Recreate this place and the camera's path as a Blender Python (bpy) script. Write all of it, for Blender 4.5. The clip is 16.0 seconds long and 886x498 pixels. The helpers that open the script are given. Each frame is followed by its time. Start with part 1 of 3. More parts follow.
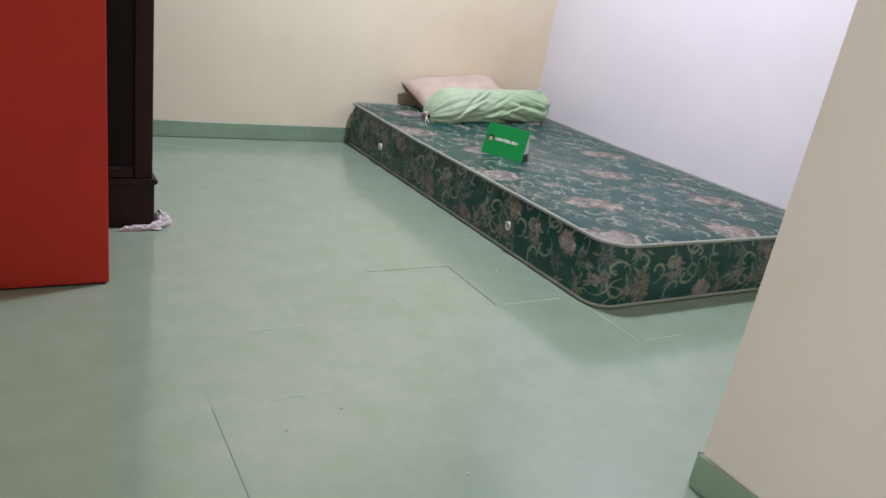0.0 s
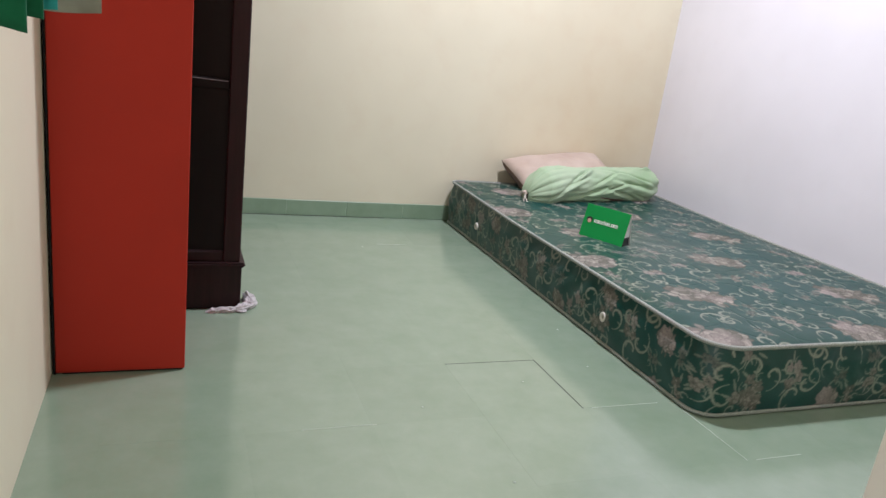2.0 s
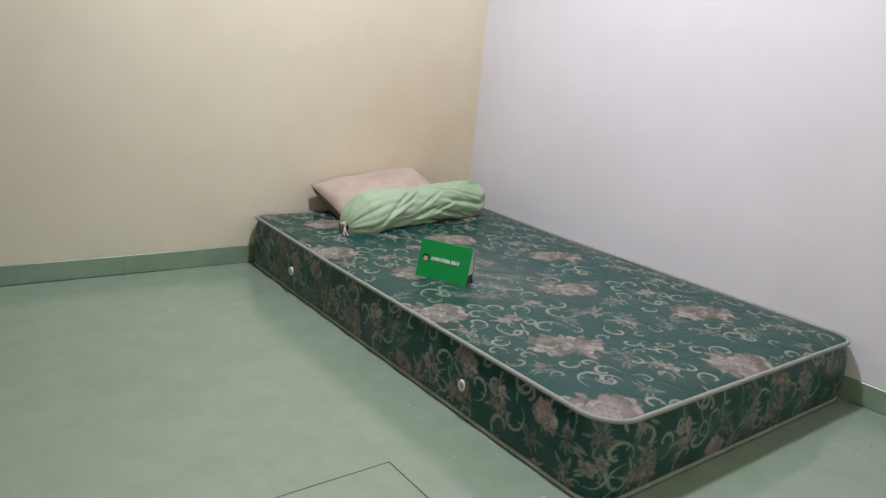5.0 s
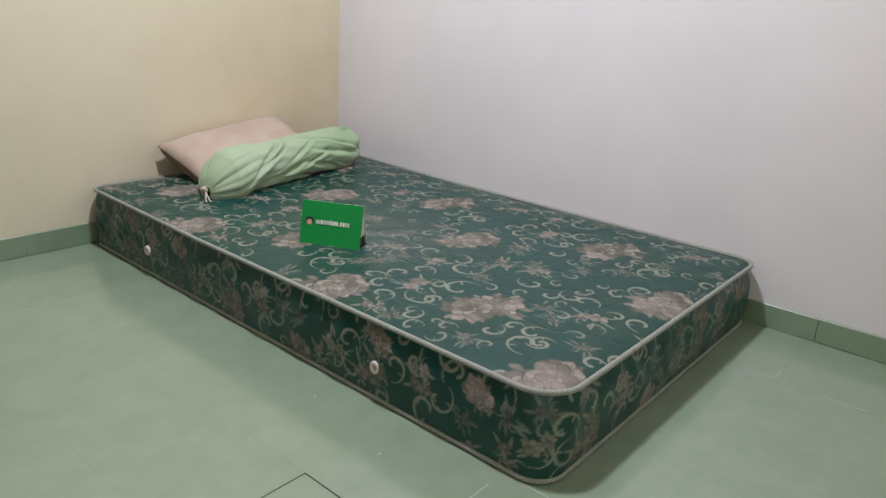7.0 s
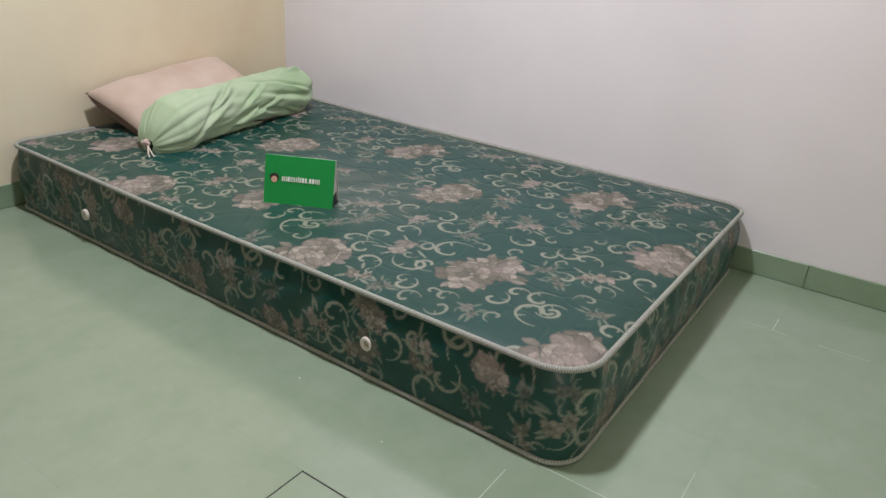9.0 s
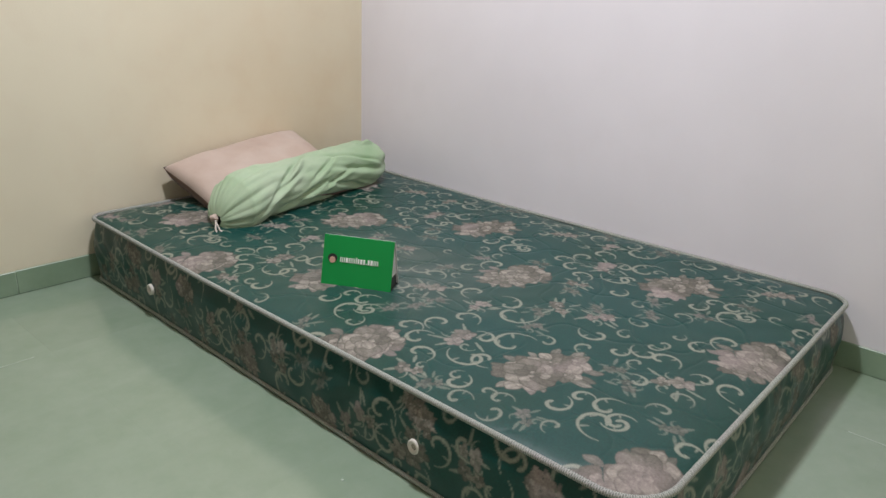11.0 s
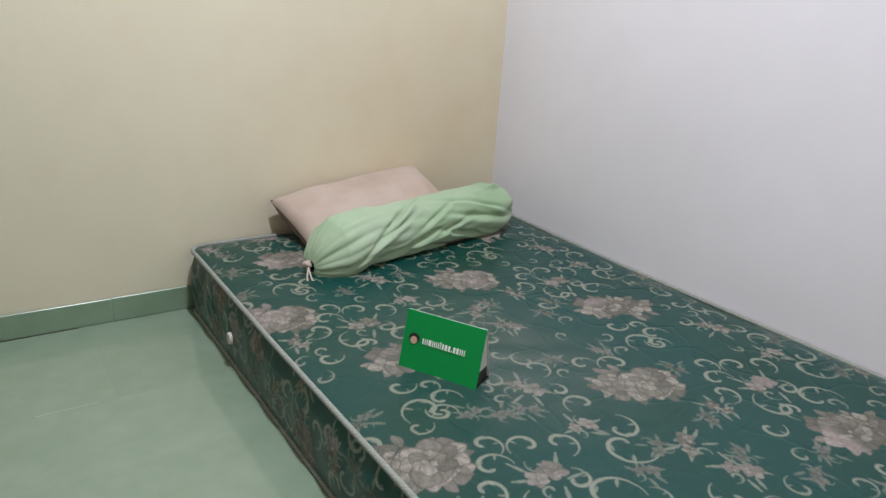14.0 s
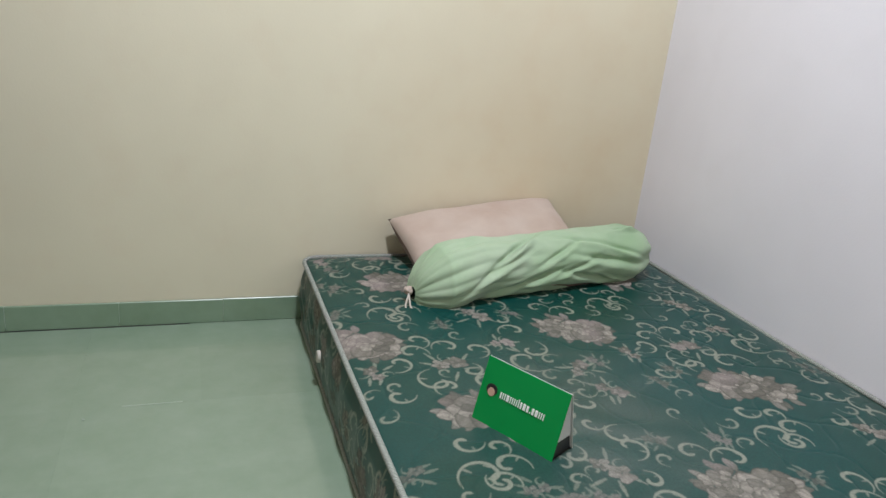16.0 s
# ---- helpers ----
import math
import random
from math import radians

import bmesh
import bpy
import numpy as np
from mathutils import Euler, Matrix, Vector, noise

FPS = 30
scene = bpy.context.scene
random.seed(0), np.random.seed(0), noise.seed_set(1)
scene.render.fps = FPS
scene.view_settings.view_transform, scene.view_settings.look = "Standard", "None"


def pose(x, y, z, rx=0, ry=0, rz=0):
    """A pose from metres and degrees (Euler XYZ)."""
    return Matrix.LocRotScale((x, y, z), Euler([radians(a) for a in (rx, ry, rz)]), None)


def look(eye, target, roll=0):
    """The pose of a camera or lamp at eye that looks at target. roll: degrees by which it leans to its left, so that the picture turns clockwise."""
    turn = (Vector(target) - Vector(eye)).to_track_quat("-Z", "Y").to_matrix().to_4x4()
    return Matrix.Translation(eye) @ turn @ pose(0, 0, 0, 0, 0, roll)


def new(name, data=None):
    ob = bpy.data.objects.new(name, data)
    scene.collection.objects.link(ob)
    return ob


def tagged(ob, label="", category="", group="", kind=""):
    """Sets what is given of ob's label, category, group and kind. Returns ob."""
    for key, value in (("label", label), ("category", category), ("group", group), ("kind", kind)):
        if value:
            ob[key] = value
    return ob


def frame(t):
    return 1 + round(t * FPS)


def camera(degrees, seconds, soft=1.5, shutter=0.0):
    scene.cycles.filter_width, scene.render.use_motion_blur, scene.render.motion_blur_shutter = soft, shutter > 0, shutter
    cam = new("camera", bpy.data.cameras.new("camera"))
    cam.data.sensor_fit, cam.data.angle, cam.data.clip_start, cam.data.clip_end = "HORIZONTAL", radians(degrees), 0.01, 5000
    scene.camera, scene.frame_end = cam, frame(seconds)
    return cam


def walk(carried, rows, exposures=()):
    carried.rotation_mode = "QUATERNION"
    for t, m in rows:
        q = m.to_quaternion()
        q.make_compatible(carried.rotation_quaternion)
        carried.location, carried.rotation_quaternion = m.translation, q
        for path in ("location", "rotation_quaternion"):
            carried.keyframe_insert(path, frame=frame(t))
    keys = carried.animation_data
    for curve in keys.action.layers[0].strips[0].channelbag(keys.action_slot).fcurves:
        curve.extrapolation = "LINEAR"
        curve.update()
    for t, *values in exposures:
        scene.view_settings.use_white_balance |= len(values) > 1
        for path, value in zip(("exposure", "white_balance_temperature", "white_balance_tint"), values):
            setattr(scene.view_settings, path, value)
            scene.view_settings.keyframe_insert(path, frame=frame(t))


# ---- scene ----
cam = camera(64.6, 16.0)
PATH = [
    (0, (-2.754, -3.473, 0.851), (-1.733, -1.896, 0.163), 9.4),
    (0.5, (-2.708, -3.446, 0.869), (-1.788, -1.793, 0.219), 9.2),
    (1, (-2.664, -3.401, 0.878), (-1.84, -1.686, 0.263), 9.1),
    (1.5, (-2.64, -3.411, 0.878), (-1.893, -1.646, 0.307), 8.6),
    (2, (-2.615, -3.399, 0.896), (-1.887, -1.621, 0.341), 7.5),
    (2.5, (-2.597, -3.343, 0.92), (-1.841, -1.565, 0.403), 7.8),
    (3, (-2.553, -3.266, 0.973), (-1.737, -1.51, 0.472), 5.6),
    (3.5, (-2.519, -3.186, 0.979), (-1.602, -1.487, 0.461), 5.3),
    (4, (-2.502, -3.079, 0.972), (-1.461, -1.454, 0.447), 5.4),
    (6.5, (-2.348, -2.729, 0.962), (-0.971, -1.406, 0.369), 4.6),
    (7, (-2.339, -2.647, 0.945), (-0.881, -1.447, 0.285), 3.6),
    (7.5, (-2.324, -2.56, 0.94), (-0.799, -1.479, 0.229), 3.4),
    (8, (-2.33, -2.496, 0.939), (-0.753, -1.513, 0.199), 3.6),
    (8.5, (-2.32, -2.454, 0.927), (-0.763, -1.493, 0.118), 4.0),
    (9, (-2.282, -2.421, 0.931), (-0.755, -1.42, 0.114), 4.1),
    (11.5, (-2.092, -2.368, 0.97), (-0.692, -1.09, 0.331), 2.6),
    (12, (-2.032, -2.331, 0.99), (-0.651, -1.021, 0.375), 3.1),
    (12.5, (-1.971, -2.303, 1.009), (-0.641, -0.934, 0.411), 3.0),
    (13, (-1.896, -2.256, 1.012), (-0.623, -0.835, 0.41), 4.0),
    (13.5, (-1.852, -2.223, 1.009), (-0.661, -0.742, 0.386), 4.7),
    (14, (-1.797, -2.209, 1.009), (-0.704, -0.671, 0.346), 3.8),
    (14.5, (-1.718, -2.193, 1.004), (-0.728, -0.595, 0.322), 5.6),
    (15, (-1.65, -2.207, 1.007), (-0.783, -0.538, 0.327), 4.4),
    (15.5, (-1.613, -2.208, 1.008), (-0.794, -0.504, 0.358), 4.5),
    (16, (-1.579, -2.136, 0.985), (-0.898, -0.363, 0.36), 6.0),
]
walk(cam, [(t, look(eye, target, roll)) for t, eye, target, roll in PATH],
     exposures=[(0.0, 0.0, 6250, 14), (1.5, 0.04, 6350, 11), (3.5, -0.15, 6450, 10), (6.5, -0.33, 6640, 7), (9.0, -0.2, 6860, 9), (12.5, -0.33, 6510, 6), (16.0, -0.29, 6400, 4)])

# ---- world, lamp ----
world = bpy.data.worlds.new("world")
scene.world = world
world.use_nodes = True
world.node_tree.nodes["Background"].inputs[0].default_value = (0.6, 0.7, 0.8, 1)
world.node_tree.nodes["Background"].inputs[1].default_value = 0.05
lamp_data = bpy.data.lights.new("ceiling_lamp", "AREA")
lamp_data.energy, lamp_data.color, lamp_data.shape, lamp_data.size = 74.0, (0.895, 0.885, 1.0), "DISK", 0.2
lamp = new("ceiling_lamp", lamp_data)
lamp.location = (-1.2, -1.27, 2.72)
door_data = bpy.data.lights.new("doorway_daylight", "AREA")
door_data.energy, door_data.color, door_data.shape, door_data.size, door_data.size_y = 13.0, (0.97, 0.97, 1.0), "RECTANGLE", 0.76, 1.9
door_light = new("doorway_daylight", door_data)
door_light.matrix_basis = look((-2.97, -3.54, 1.03), (0, -3.54, 1.03))

# ---- materials ----
def mat(name, color, rough=0.6, metal=0.0, spec=0.5, coat=0.0):
    m = bpy.data.materials.new(name)
    m.use_nodes = True
    b = m.node_tree.nodes["Principled BSDF"]
    b.inputs["Base Color"].default_value = (*color, 1)
    b.inputs["Roughness"].default_value = rough
    b.inputs["Metallic"].default_value = metal
    b.inputs["Specular IOR Level"].default_value = spec
    b.inputs["Coat Weight"].default_value = coat
    return m


def node(m, kind, **values):
    n = m.node_tree.nodes.new(kind)
    for k, v in values.items():
        n.inputs[k.replace("_", " ")].default_value = v
    return n


def link(m, a, b):
    m.node_tree.links.new(a, b)


def coords(m, world_space=False):
    if world_space:
        return m.node_tree.nodes.new("ShaderNodeNewGeometry").outputs["Position"]
    return m.node_tree.nodes.new("ShaderNodeTexCoord").outputs["Object"]


def noise_of(m, co, scale, detail=4.0, rough=0.55):
    n = node(m, "ShaderNodeTexNoise", Scale=scale, Detail=detail, Roughness=rough)
    link(m, co, n.inputs["Vector"])
    return n.outputs["Fac"]


def ramp(m, fac, stops):
    r = m.node_tree.nodes.new("ShaderNodeValToRGB")
    while len(r.color_ramp.elements) < len(stops):
        r.color_ramp.elements.new(0.5)
    for e, (p, c) in zip(r.color_ramp.elements, stops):
        e.position, e.color = p, (*c, 1)
    link(m, fac, r.inputs[0])
    return r.outputs[0]


def mixed(m, fac, a, b, blend="MIX"):
    x = m.node_tree.nodes.new("ShaderNodeMix")
    x.data_type, x.blend_type = "RGBA", blend
    for k, v in ((0, fac), (6, a), (7, b)):
        if isinstance(v, (int, float)):
            x.inputs[k].default_value = v
        elif isinstance(v, tuple):
            x.inputs[k].default_value = (*v, 1)
        else:
            link(m, v, x.inputs[k])
    return x.outputs[2]


def bumped(m, height, strength=0.3, distance=0.002):
    b = m.node_tree.nodes.new("ShaderNodeBump")
    b.inputs["Strength"].default_value, b.inputs["Distance"].default_value = strength, distance
    link(m, height, b.inputs["Height"])
    link(m, b.outputs[0], m.node_tree.nodes["Principled BSDF"].inputs["Normal"])


def colored(m, out):
    link(m, out, m.node_tree.nodes["Principled BSDF"].inputs["Base Color"])


def roughened(m, fac, lo, hi):
    r = m.node_tree.nodes.new("ShaderNodeMapRange")
    r.inputs["To Min"].default_value, r.inputs["To Max"].default_value = lo, hi
    link(m, fac, r.inputs["Value"])
    link(m, r.outputs[0], m.node_tree.nodes["Principled BSDF"].inputs["Roughness"])


def tinted(c, f):
    return tuple(v * f for v in c)


def paint(name, c, smudge, rough=0.55, warm_patch=None):
    """Rolled emulsion on plaster: broad stains, faint roller marks."""
    m = mat(name, c, rough, spec=0.3)
    co = coords(m, True)
    broad = ramp(m, noise_of(m, co, 1.3, 3.0), [(0.35, (0, 0, 0)), (0.7, (1, 1, 1))])
    spots = ramp(m, noise_of(m, co, 7.0, 6.0), [(0.5, (0, 0, 0)), (0.8, (1, 1, 1))])
    a = mixed(m, broad, c, tinted(c, 0.92))
    f = m.node_tree.nodes.new("ShaderNodeMath")
    f.operation = "MULTIPLY"
    f.inputs[1].default_value = 0.4
    link(m, spots, f.inputs[0])
    out = mixed(m, f.outputs[0], a, smudge)
    if warm_patch:
        # a tint strongest near one point that fades outward with a ragged edge
        at, reach, tint, most = warm_patch
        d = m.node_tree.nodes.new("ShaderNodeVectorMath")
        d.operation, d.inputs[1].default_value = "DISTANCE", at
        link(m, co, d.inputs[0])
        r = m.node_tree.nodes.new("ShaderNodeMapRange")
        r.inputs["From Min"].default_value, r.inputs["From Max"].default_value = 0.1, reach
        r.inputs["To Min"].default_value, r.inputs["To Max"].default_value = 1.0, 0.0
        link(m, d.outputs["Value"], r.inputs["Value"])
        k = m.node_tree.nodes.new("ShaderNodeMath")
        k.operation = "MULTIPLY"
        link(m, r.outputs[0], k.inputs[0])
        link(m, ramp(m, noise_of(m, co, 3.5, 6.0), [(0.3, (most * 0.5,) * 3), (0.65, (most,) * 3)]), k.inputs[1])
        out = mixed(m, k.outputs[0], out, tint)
    colored(m, out)
    bumped(m, noise_of(m, co, 160.0, 3.0), 0.25, 0.001)
    return m


CREAM = paint("cream_paint", (0.73, 0.68, 0.525), (0.66, 0.57, 0.43), warm_patch=((-0.35, 0.0, 0.5), 0.85, (0.62, 0.50, 0.34), 0.75))
PALE = paint("pale_cream_paint", (0.72, 0.665, 0.585), (0.66, 0.585, 0.46))
WHITE = paint("white_paint", (0.78, 0.765, 0.81), (0.72, 0.70, 0.73))
CEIL = paint("ceiling_paint", (0.60, 0.58, 0.54), (0.54, 0.52, 0.48))


def ceramic(name, c, dark, light, rough):
    """Cloudy glazed ceramic, each piece a little off in shade."""
    m = mat(name, c, rough, spec=0.5)
    m.node_tree.nodes["Principled BSDF"].inputs["IOR"].default_value = 1.85
    co = coords(m, True)
    cloud = ramp(m, noise_of(m, co, 9.0, 6.0, 0.65), [(0.3, dark), (0.52, c), (0.75, light)])
    info = m.node_tree.nodes.new("ShaderNodeObjectInfo")
    shade = ramp(m, info.outputs["Random"], [(0.0, (0.97, 0.975, 0.97)), (1.0, (1.03, 1.025, 1.03))])
    a = mixed(m, 1.0, cloud, shade, "MULTIPLY")
    dust = ramp(m, noise_of(m, co, 3.1, 8.0, 0.7), [(0.45, (0, 0, 0)), (0.85, (0.22, 0.22, 0.22))])
    colored(m, mixed(m, dust, a, tinted(light, 1.08)))
    roughened(m, noise_of(m, co, 5.0, 5.0), rough * 0.7, rough * 1.5)
    bumped(m, noise_of(m, co, 6.0, 2.0), 0.06, 0.002)
    return m


TILE = ceramic("green_floor_tile", (0.235, 0.314, 0.231), (0.212, 0.294, 0.208), (0.258, 0.334, 0.254), 0.15)
SKIRT = ceramic("green_skirting_tile", (0.205, 0.298, 0.202), (0.18, 0.268, 0.175), (0.235, 0.328, 0.232), 0.3)
GROUT = ceramic("worn_grout", (0.235, 0.315, 0.238), (0.22, 0.30, 0.223), (0.25, 0.33, 0.253), 0.2)
BARE = mat("open_joint", (0.03, 0.032, 0.028), 0.95)
MORTAR = mat("pale_joint_filler", (0.39, 0.465, 0.39), 0.5)


def varnish(name, c, dark, rough):
    m = mat(name, c, rough, spec=0.22)
    co = coords(m)
    w = node(m, "ShaderNodeMapping")
    w.inputs["Scale"].default_value = (14, 14, 1.2)
    link(m, co, w.inputs["Vector"])
    g = noise_of(m, w.outputs[0], 4.0, 8.0, 0.65)
    colored(m, ramp(m, g, [(0.35, dark), (0.7, c)]))
    roughened(m, g, rough * 0.8, rough * 1.3)
    bumped(m, g, 0.1, 0.001)
    return m


DARKWOOD = varnish("dark_varnished_wood", (0.034, 0.013, 0.015), (0.018, 0.008, 0.009), 0.45)
PANELWOOD = varnish("black_brown_panel", (0.009, 0.006, 0.006), (0.006, 0.004, 0.004), 0.55)
# pale colour for the highlight painted along the wardrobe's rail edge
GLINT = mat("pale_bead_glint", (0.22, 0.19, 0.19), 0.25)


def lacquer(name, c, rough):
    m = mat(name, c, rough, spec=0.25)
    co = coords(m)
    n = noise_of(m, co, 2.2, 5.0)
    colored(m, ramp(m, n, [(0.3, tinted(c, 0.92)), (0.7, tinted(c, 1.06))]))
    roughened(m, noise_of(m, co, 9.0, 5.0), rough * 0.85, rough * 1.25)
    bumped(m, noise_of(m, co, 90.0, 3.0), 0.06, 0.001)
    return m


RED = lacquer("red_laminate", (0.50, 0.032, 0.018), 0.5)
BLACK = lacquer("black_board", (0.012, 0.010, 0.010), 0.6)
PLASTIC = lacquer("white_plastic", (0.62, 0.60, 0.54), 0.4)
CREAMPL = lacquer("cream_plastic", (0.60, 0.46, 0.28), 0.4)
BLUEPL = lacquer("blue_plastic", (0.05, 0.09, 0.32), 0.4)
METAL = mat("dull_brass", (0.35, 0.29, 0.2), 0.4, 1.0)


def cloth(name, c, other, rough=0.9, scale=18.0, weave=900.0):
    m = mat(name, c, rough, spec=0.15)
    m.node_tree.nodes["Principled BSDF"].inputs["Sheen Weight"].default_value = 0.15
    co = coords(m)
    colored(m, mixed(m, ramp(m, noise_of(m, co, scale, 5.0), [(0.35, (0, 0, 0)), (0.7, (1, 1, 1))]), c, other))
    bumped(m, noise_of(m, co, weave, 2.0), 0.3, 0.0006)
    return m


PILLOW = cloth("faded_pink_cotton", (0.52, 0.43, 0.37), (0.45, 0.35, 0.29), scale=7.0)
BOLSTER = cloth("pale_green_cotton", (0.40, 0.50, 0.355), (0.31, 0.445, 0.27), scale=5.0)
UNDERSIDE = cloth("dark_brown_cotton", (0.20, 0.125, 0.095), (0.13, 0.08, 0.06), scale=9.0)
STRING = cloth("white_string", (0.62, 0.58, 0.50), (0.5, 0.45, 0.4))
GREYCLOTH = cloth("grey_green_cloth", (0.52, 0.50, 0.44), (0.20, 0.19, 0.14), scale=7.0)
TEALCLOTH = cloth("teal_cloth", (0.05, 0.42, 0.42), (0.03, 0.33, 0.34))
GREENCLOTH = cloth("green_cloth", (0.015, 0.17, 0.08), (0.01, 0.11, 0.05))
CARD = lacquer("green_card", (0.008, 0.27, 0.060), 0.45)
CARDBACK = lacquer("white_card", (0.68, 0.68, 0.68), 0.5)
INK = mat("white_print", (0.8, 0.82, 0.8), 0.5)
DARKINK_SHADE = mat("dark_print_and_shade", (0.02, 0.02, 0.02), 0.5)
SKININK = mat("pale_print", (0.55, 0.36, 0.27), 0.5)
BAG = mat("thin_white_plastic", (0.52, 0.50, 0.51), 0.35, spec=0.5)


def brocade(name, ground, dim, flower, petal, vine, rough):
    """Satin ground with woven motifs held in the mesh's weave attribute: r blossoms, g vines, b petal shade."""
    m = mat(name, ground, rough, spec=0.42)
    co = coords(m)
    at = m.node_tree.nodes.new("ShaderNodeAttribute")
    at.attribute_name = "weave"
    sep = m.node_tree.nodes.new("ShaderNodeSeparateColor")
    link(m, at.outputs["Color"], sep.inputs[0])
    base = mixed(m, ramp(m, noise_of(m, co, 3.0, 4.0), [(0.35, (0, 0, 0)), (0.7, (1, 1, 1))]), ground, dim)
    petals = mixed(m, sep.outputs[2], petal, flower)
    petals = mixed(m, ramp(m, noise_of(m, co, 6.0, 2.0), [(0.52, (0, 0, 0)), (0.7, (0.6, 0.6, 0.6))]), petals, (flower[0] * 0.95, flower[1] * 0.85, flower[2] * 0.96))
    a = mixed(m, sep.outputs[0], base, petals)
    b = mixed(m, sep.outputs[1], a, vine)
    soil = m.node_tree.nodes.new("ShaderNodeMath")
    soil.operation, soil.inputs[1].default_value = "MULTIPLY", 0.42
    link(m, at.outputs["Alpha"], soil.inputs[0])
    b = mixed(m, soil.outputs[0], b, (0.15, 0.165, 0.15))
    worn = ramp(m, noise_of(m, co, 220.0, 2.0), [(0.3, (0.8, 0.8, 0.8)), (0.7, (1.1, 1.1, 1.1))])
    colored(m, mixed(m, 1.0, b, worn, "MULTIPLY"))
    bs = m.node_tree.nodes["Principled BSDF"]
    r = m.node_tree.nodes.new("ShaderNodeMapRange")
    r.inputs["To Min"].default_value, r.inputs["To Max"].default_value = rough, 0.75
    link(m, sep.outputs[0], r.inputs["Value"])
    link(m, r.outputs[0], bs.inputs["Roughness"])
    bumped(m, noise_of(m, co, 420.0, 3.0), 0.12, 0.0005)
    return m


TOPFAB = brocade("green_brocade", (0.0015, 0.052, 0.046), (0.003, 0.045, 0.032), (0.325, 0.30, 0.258), (0.070, 0.068, 0.054), (0.225, 0.245, 0.195), 0.38)
PIPING = brocade("grey_white_piping", (0.07, 0.10, 0.08), (0.06, 0.09, 0.07), (0.46, 0.48, 0.43), (0.40, 0.42, 0.37), (0.4, 0.4, 0.4), 0.6)

# ---- building helpers ----
def part(name, bm, material, parent=None, label="", smooth=False):
    me = bpy.data.meshes.new(name)
    bm.to_mesh(me)
    bm.free()
    return part_of(name, me, material, parent, label, smooth)


def part_of(name, me, material, parent=None, label="", smooth=False):
    if not me.materials:
        me.materials.append(material)
    if smooth:
        me.shade_smooth()
    ob = new(name, me)
    ob.parent = parent
    return tagged(ob, label)


def box(x0, x1, y0, y1, z0, z1, bevel=0.0, segments=1):
    bm = bmesh.new()
    bmesh.ops.create_cube(bm, size=1)
    for v in bm.verts:
        v.co = Vector(((x0 + x1) / 2 + v.co.x * (x1 - x0), (y0 + y1) / 2 + v.co.y * (y1 - y0), (z0 + z1) / 2 + v.co.z * (z1 - z0)))
    if bevel:
        bmesh.ops.bevel(bm, geom=bm.edges[:], offset=bevel, segments=segments, affect="EDGES")
    return bm


def thing(name, at, label, category, group="", turn=0):
    ob = new(name)
    ob.empty_display_size = 0.05
    ob.matrix_basis = pose(*at, 0, 0, turn)
    return tagged(ob, label, category, group)


def structure(ob, label, category):
    return tagged(ob, label, category, kind="structure")


def grid_mesh(name, P, wrap=False):
    """A mesh from an array of points (rows, columns, 3); wrap closes each row."""
    n, k = P.shape[:2]
    idx = np.arange(n * k).reshape(n, k)
    if wrap:
        idx = np.hstack([idx, idx[:, :1]])
    q = np.stack([idx[:-1, :-1], idx[:-1, 1:], idx[1:, 1:], idx[1:, :-1]], -1).reshape(-1, 4)
    me = bpy.data.meshes.new(name)
    me.from_pydata(P.reshape(-1, 3).tolist(), [], q.tolist())
    return me


def tube(points, radius, sides=8, closed=False):
    """A tube along a row of points."""
    p = np.array(points, float)
    d = np.roll(p, -1, 0) - np.roll(p, 1, 0) if closed else np.gradient(p, axis=0)
    d /= np.linalg.norm(d, axis=1)[:, None] + 1e-9
    up = np.where(np.abs(d[:, 2:3]) > 0.9, [[1.0, 0, 0]], [[0, 0, 1.0]])
    a = np.cross(d, up)
    a /= np.linalg.norm(a, axis=1)[:, None] + 1e-9
    b = np.cross(a, d)
    th = np.linspace(0, 2 * math.pi, sides, endpoint=False)
    r = np.broadcast_to(np.asarray(radius, float), (len(p),) if np.ndim(radius) < 2 else (len(p), sides))
    r = r[:, None] if r.ndim == 1 else r
    P = p[:, None] + (r * np.cos(th))[..., None] * a[:, None] + (r * np.sin(th))[..., None] * b[:, None]
    if closed:
        P = np.concatenate([P, P[:1]])
    return P


# ---- the room ----
NX, EX, WX = 0.0, 0.0, -2.88           # north wall y, east wall x, west wall x
PX, PY, SY, TOP = -1.625, -2.78, -4.7, 2.8  # passage wall x, its corner y, back wall y, ceiling
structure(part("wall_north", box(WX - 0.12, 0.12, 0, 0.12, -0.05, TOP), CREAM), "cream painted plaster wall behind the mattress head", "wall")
structure(part("wall_east", box(0, 0.12, PY - 0.12, 0, -0.05, TOP), WHITE), "white painted plaster wall along the mattress", "wall")
bm = bmesh.new()
DY0, DY1, DH = -3.95, -3.12, 2.05      # entry doorway
for y0, y1, z0, z1 in ((SY, DY0, -0.05, TOP), (DY1, 0, -0.05, TOP), (DY0, DY1, DH, TOP)):
    piece = box(WX - 0.12, WX, y0, y1, z0, z1)
    me = bpy.data.meshes.new("piece")
    piece.to_mesh(me)
    piece.free()
    bm.from_mesh(me)
    bpy.data.meshes.remove(me)
structure(part("wall_west", bm, CREAM), "cream painted plaster wall with the entry doorway, behind the cupboards", "wall")
structure(part("wall_passage_north", box(PX + 0.12, 0, PY - 0.12, PY, -0.05, TOP), CREAM), "cream painted plaster wall of the entry corner", "wall")
structure(part("wall_passage_east", box(PX, PX + 0.12, SY, PY, -0.05, TOP, 0.006, 3), PALE), "pale cream painted plaster wall beside the entry passage", "wall")
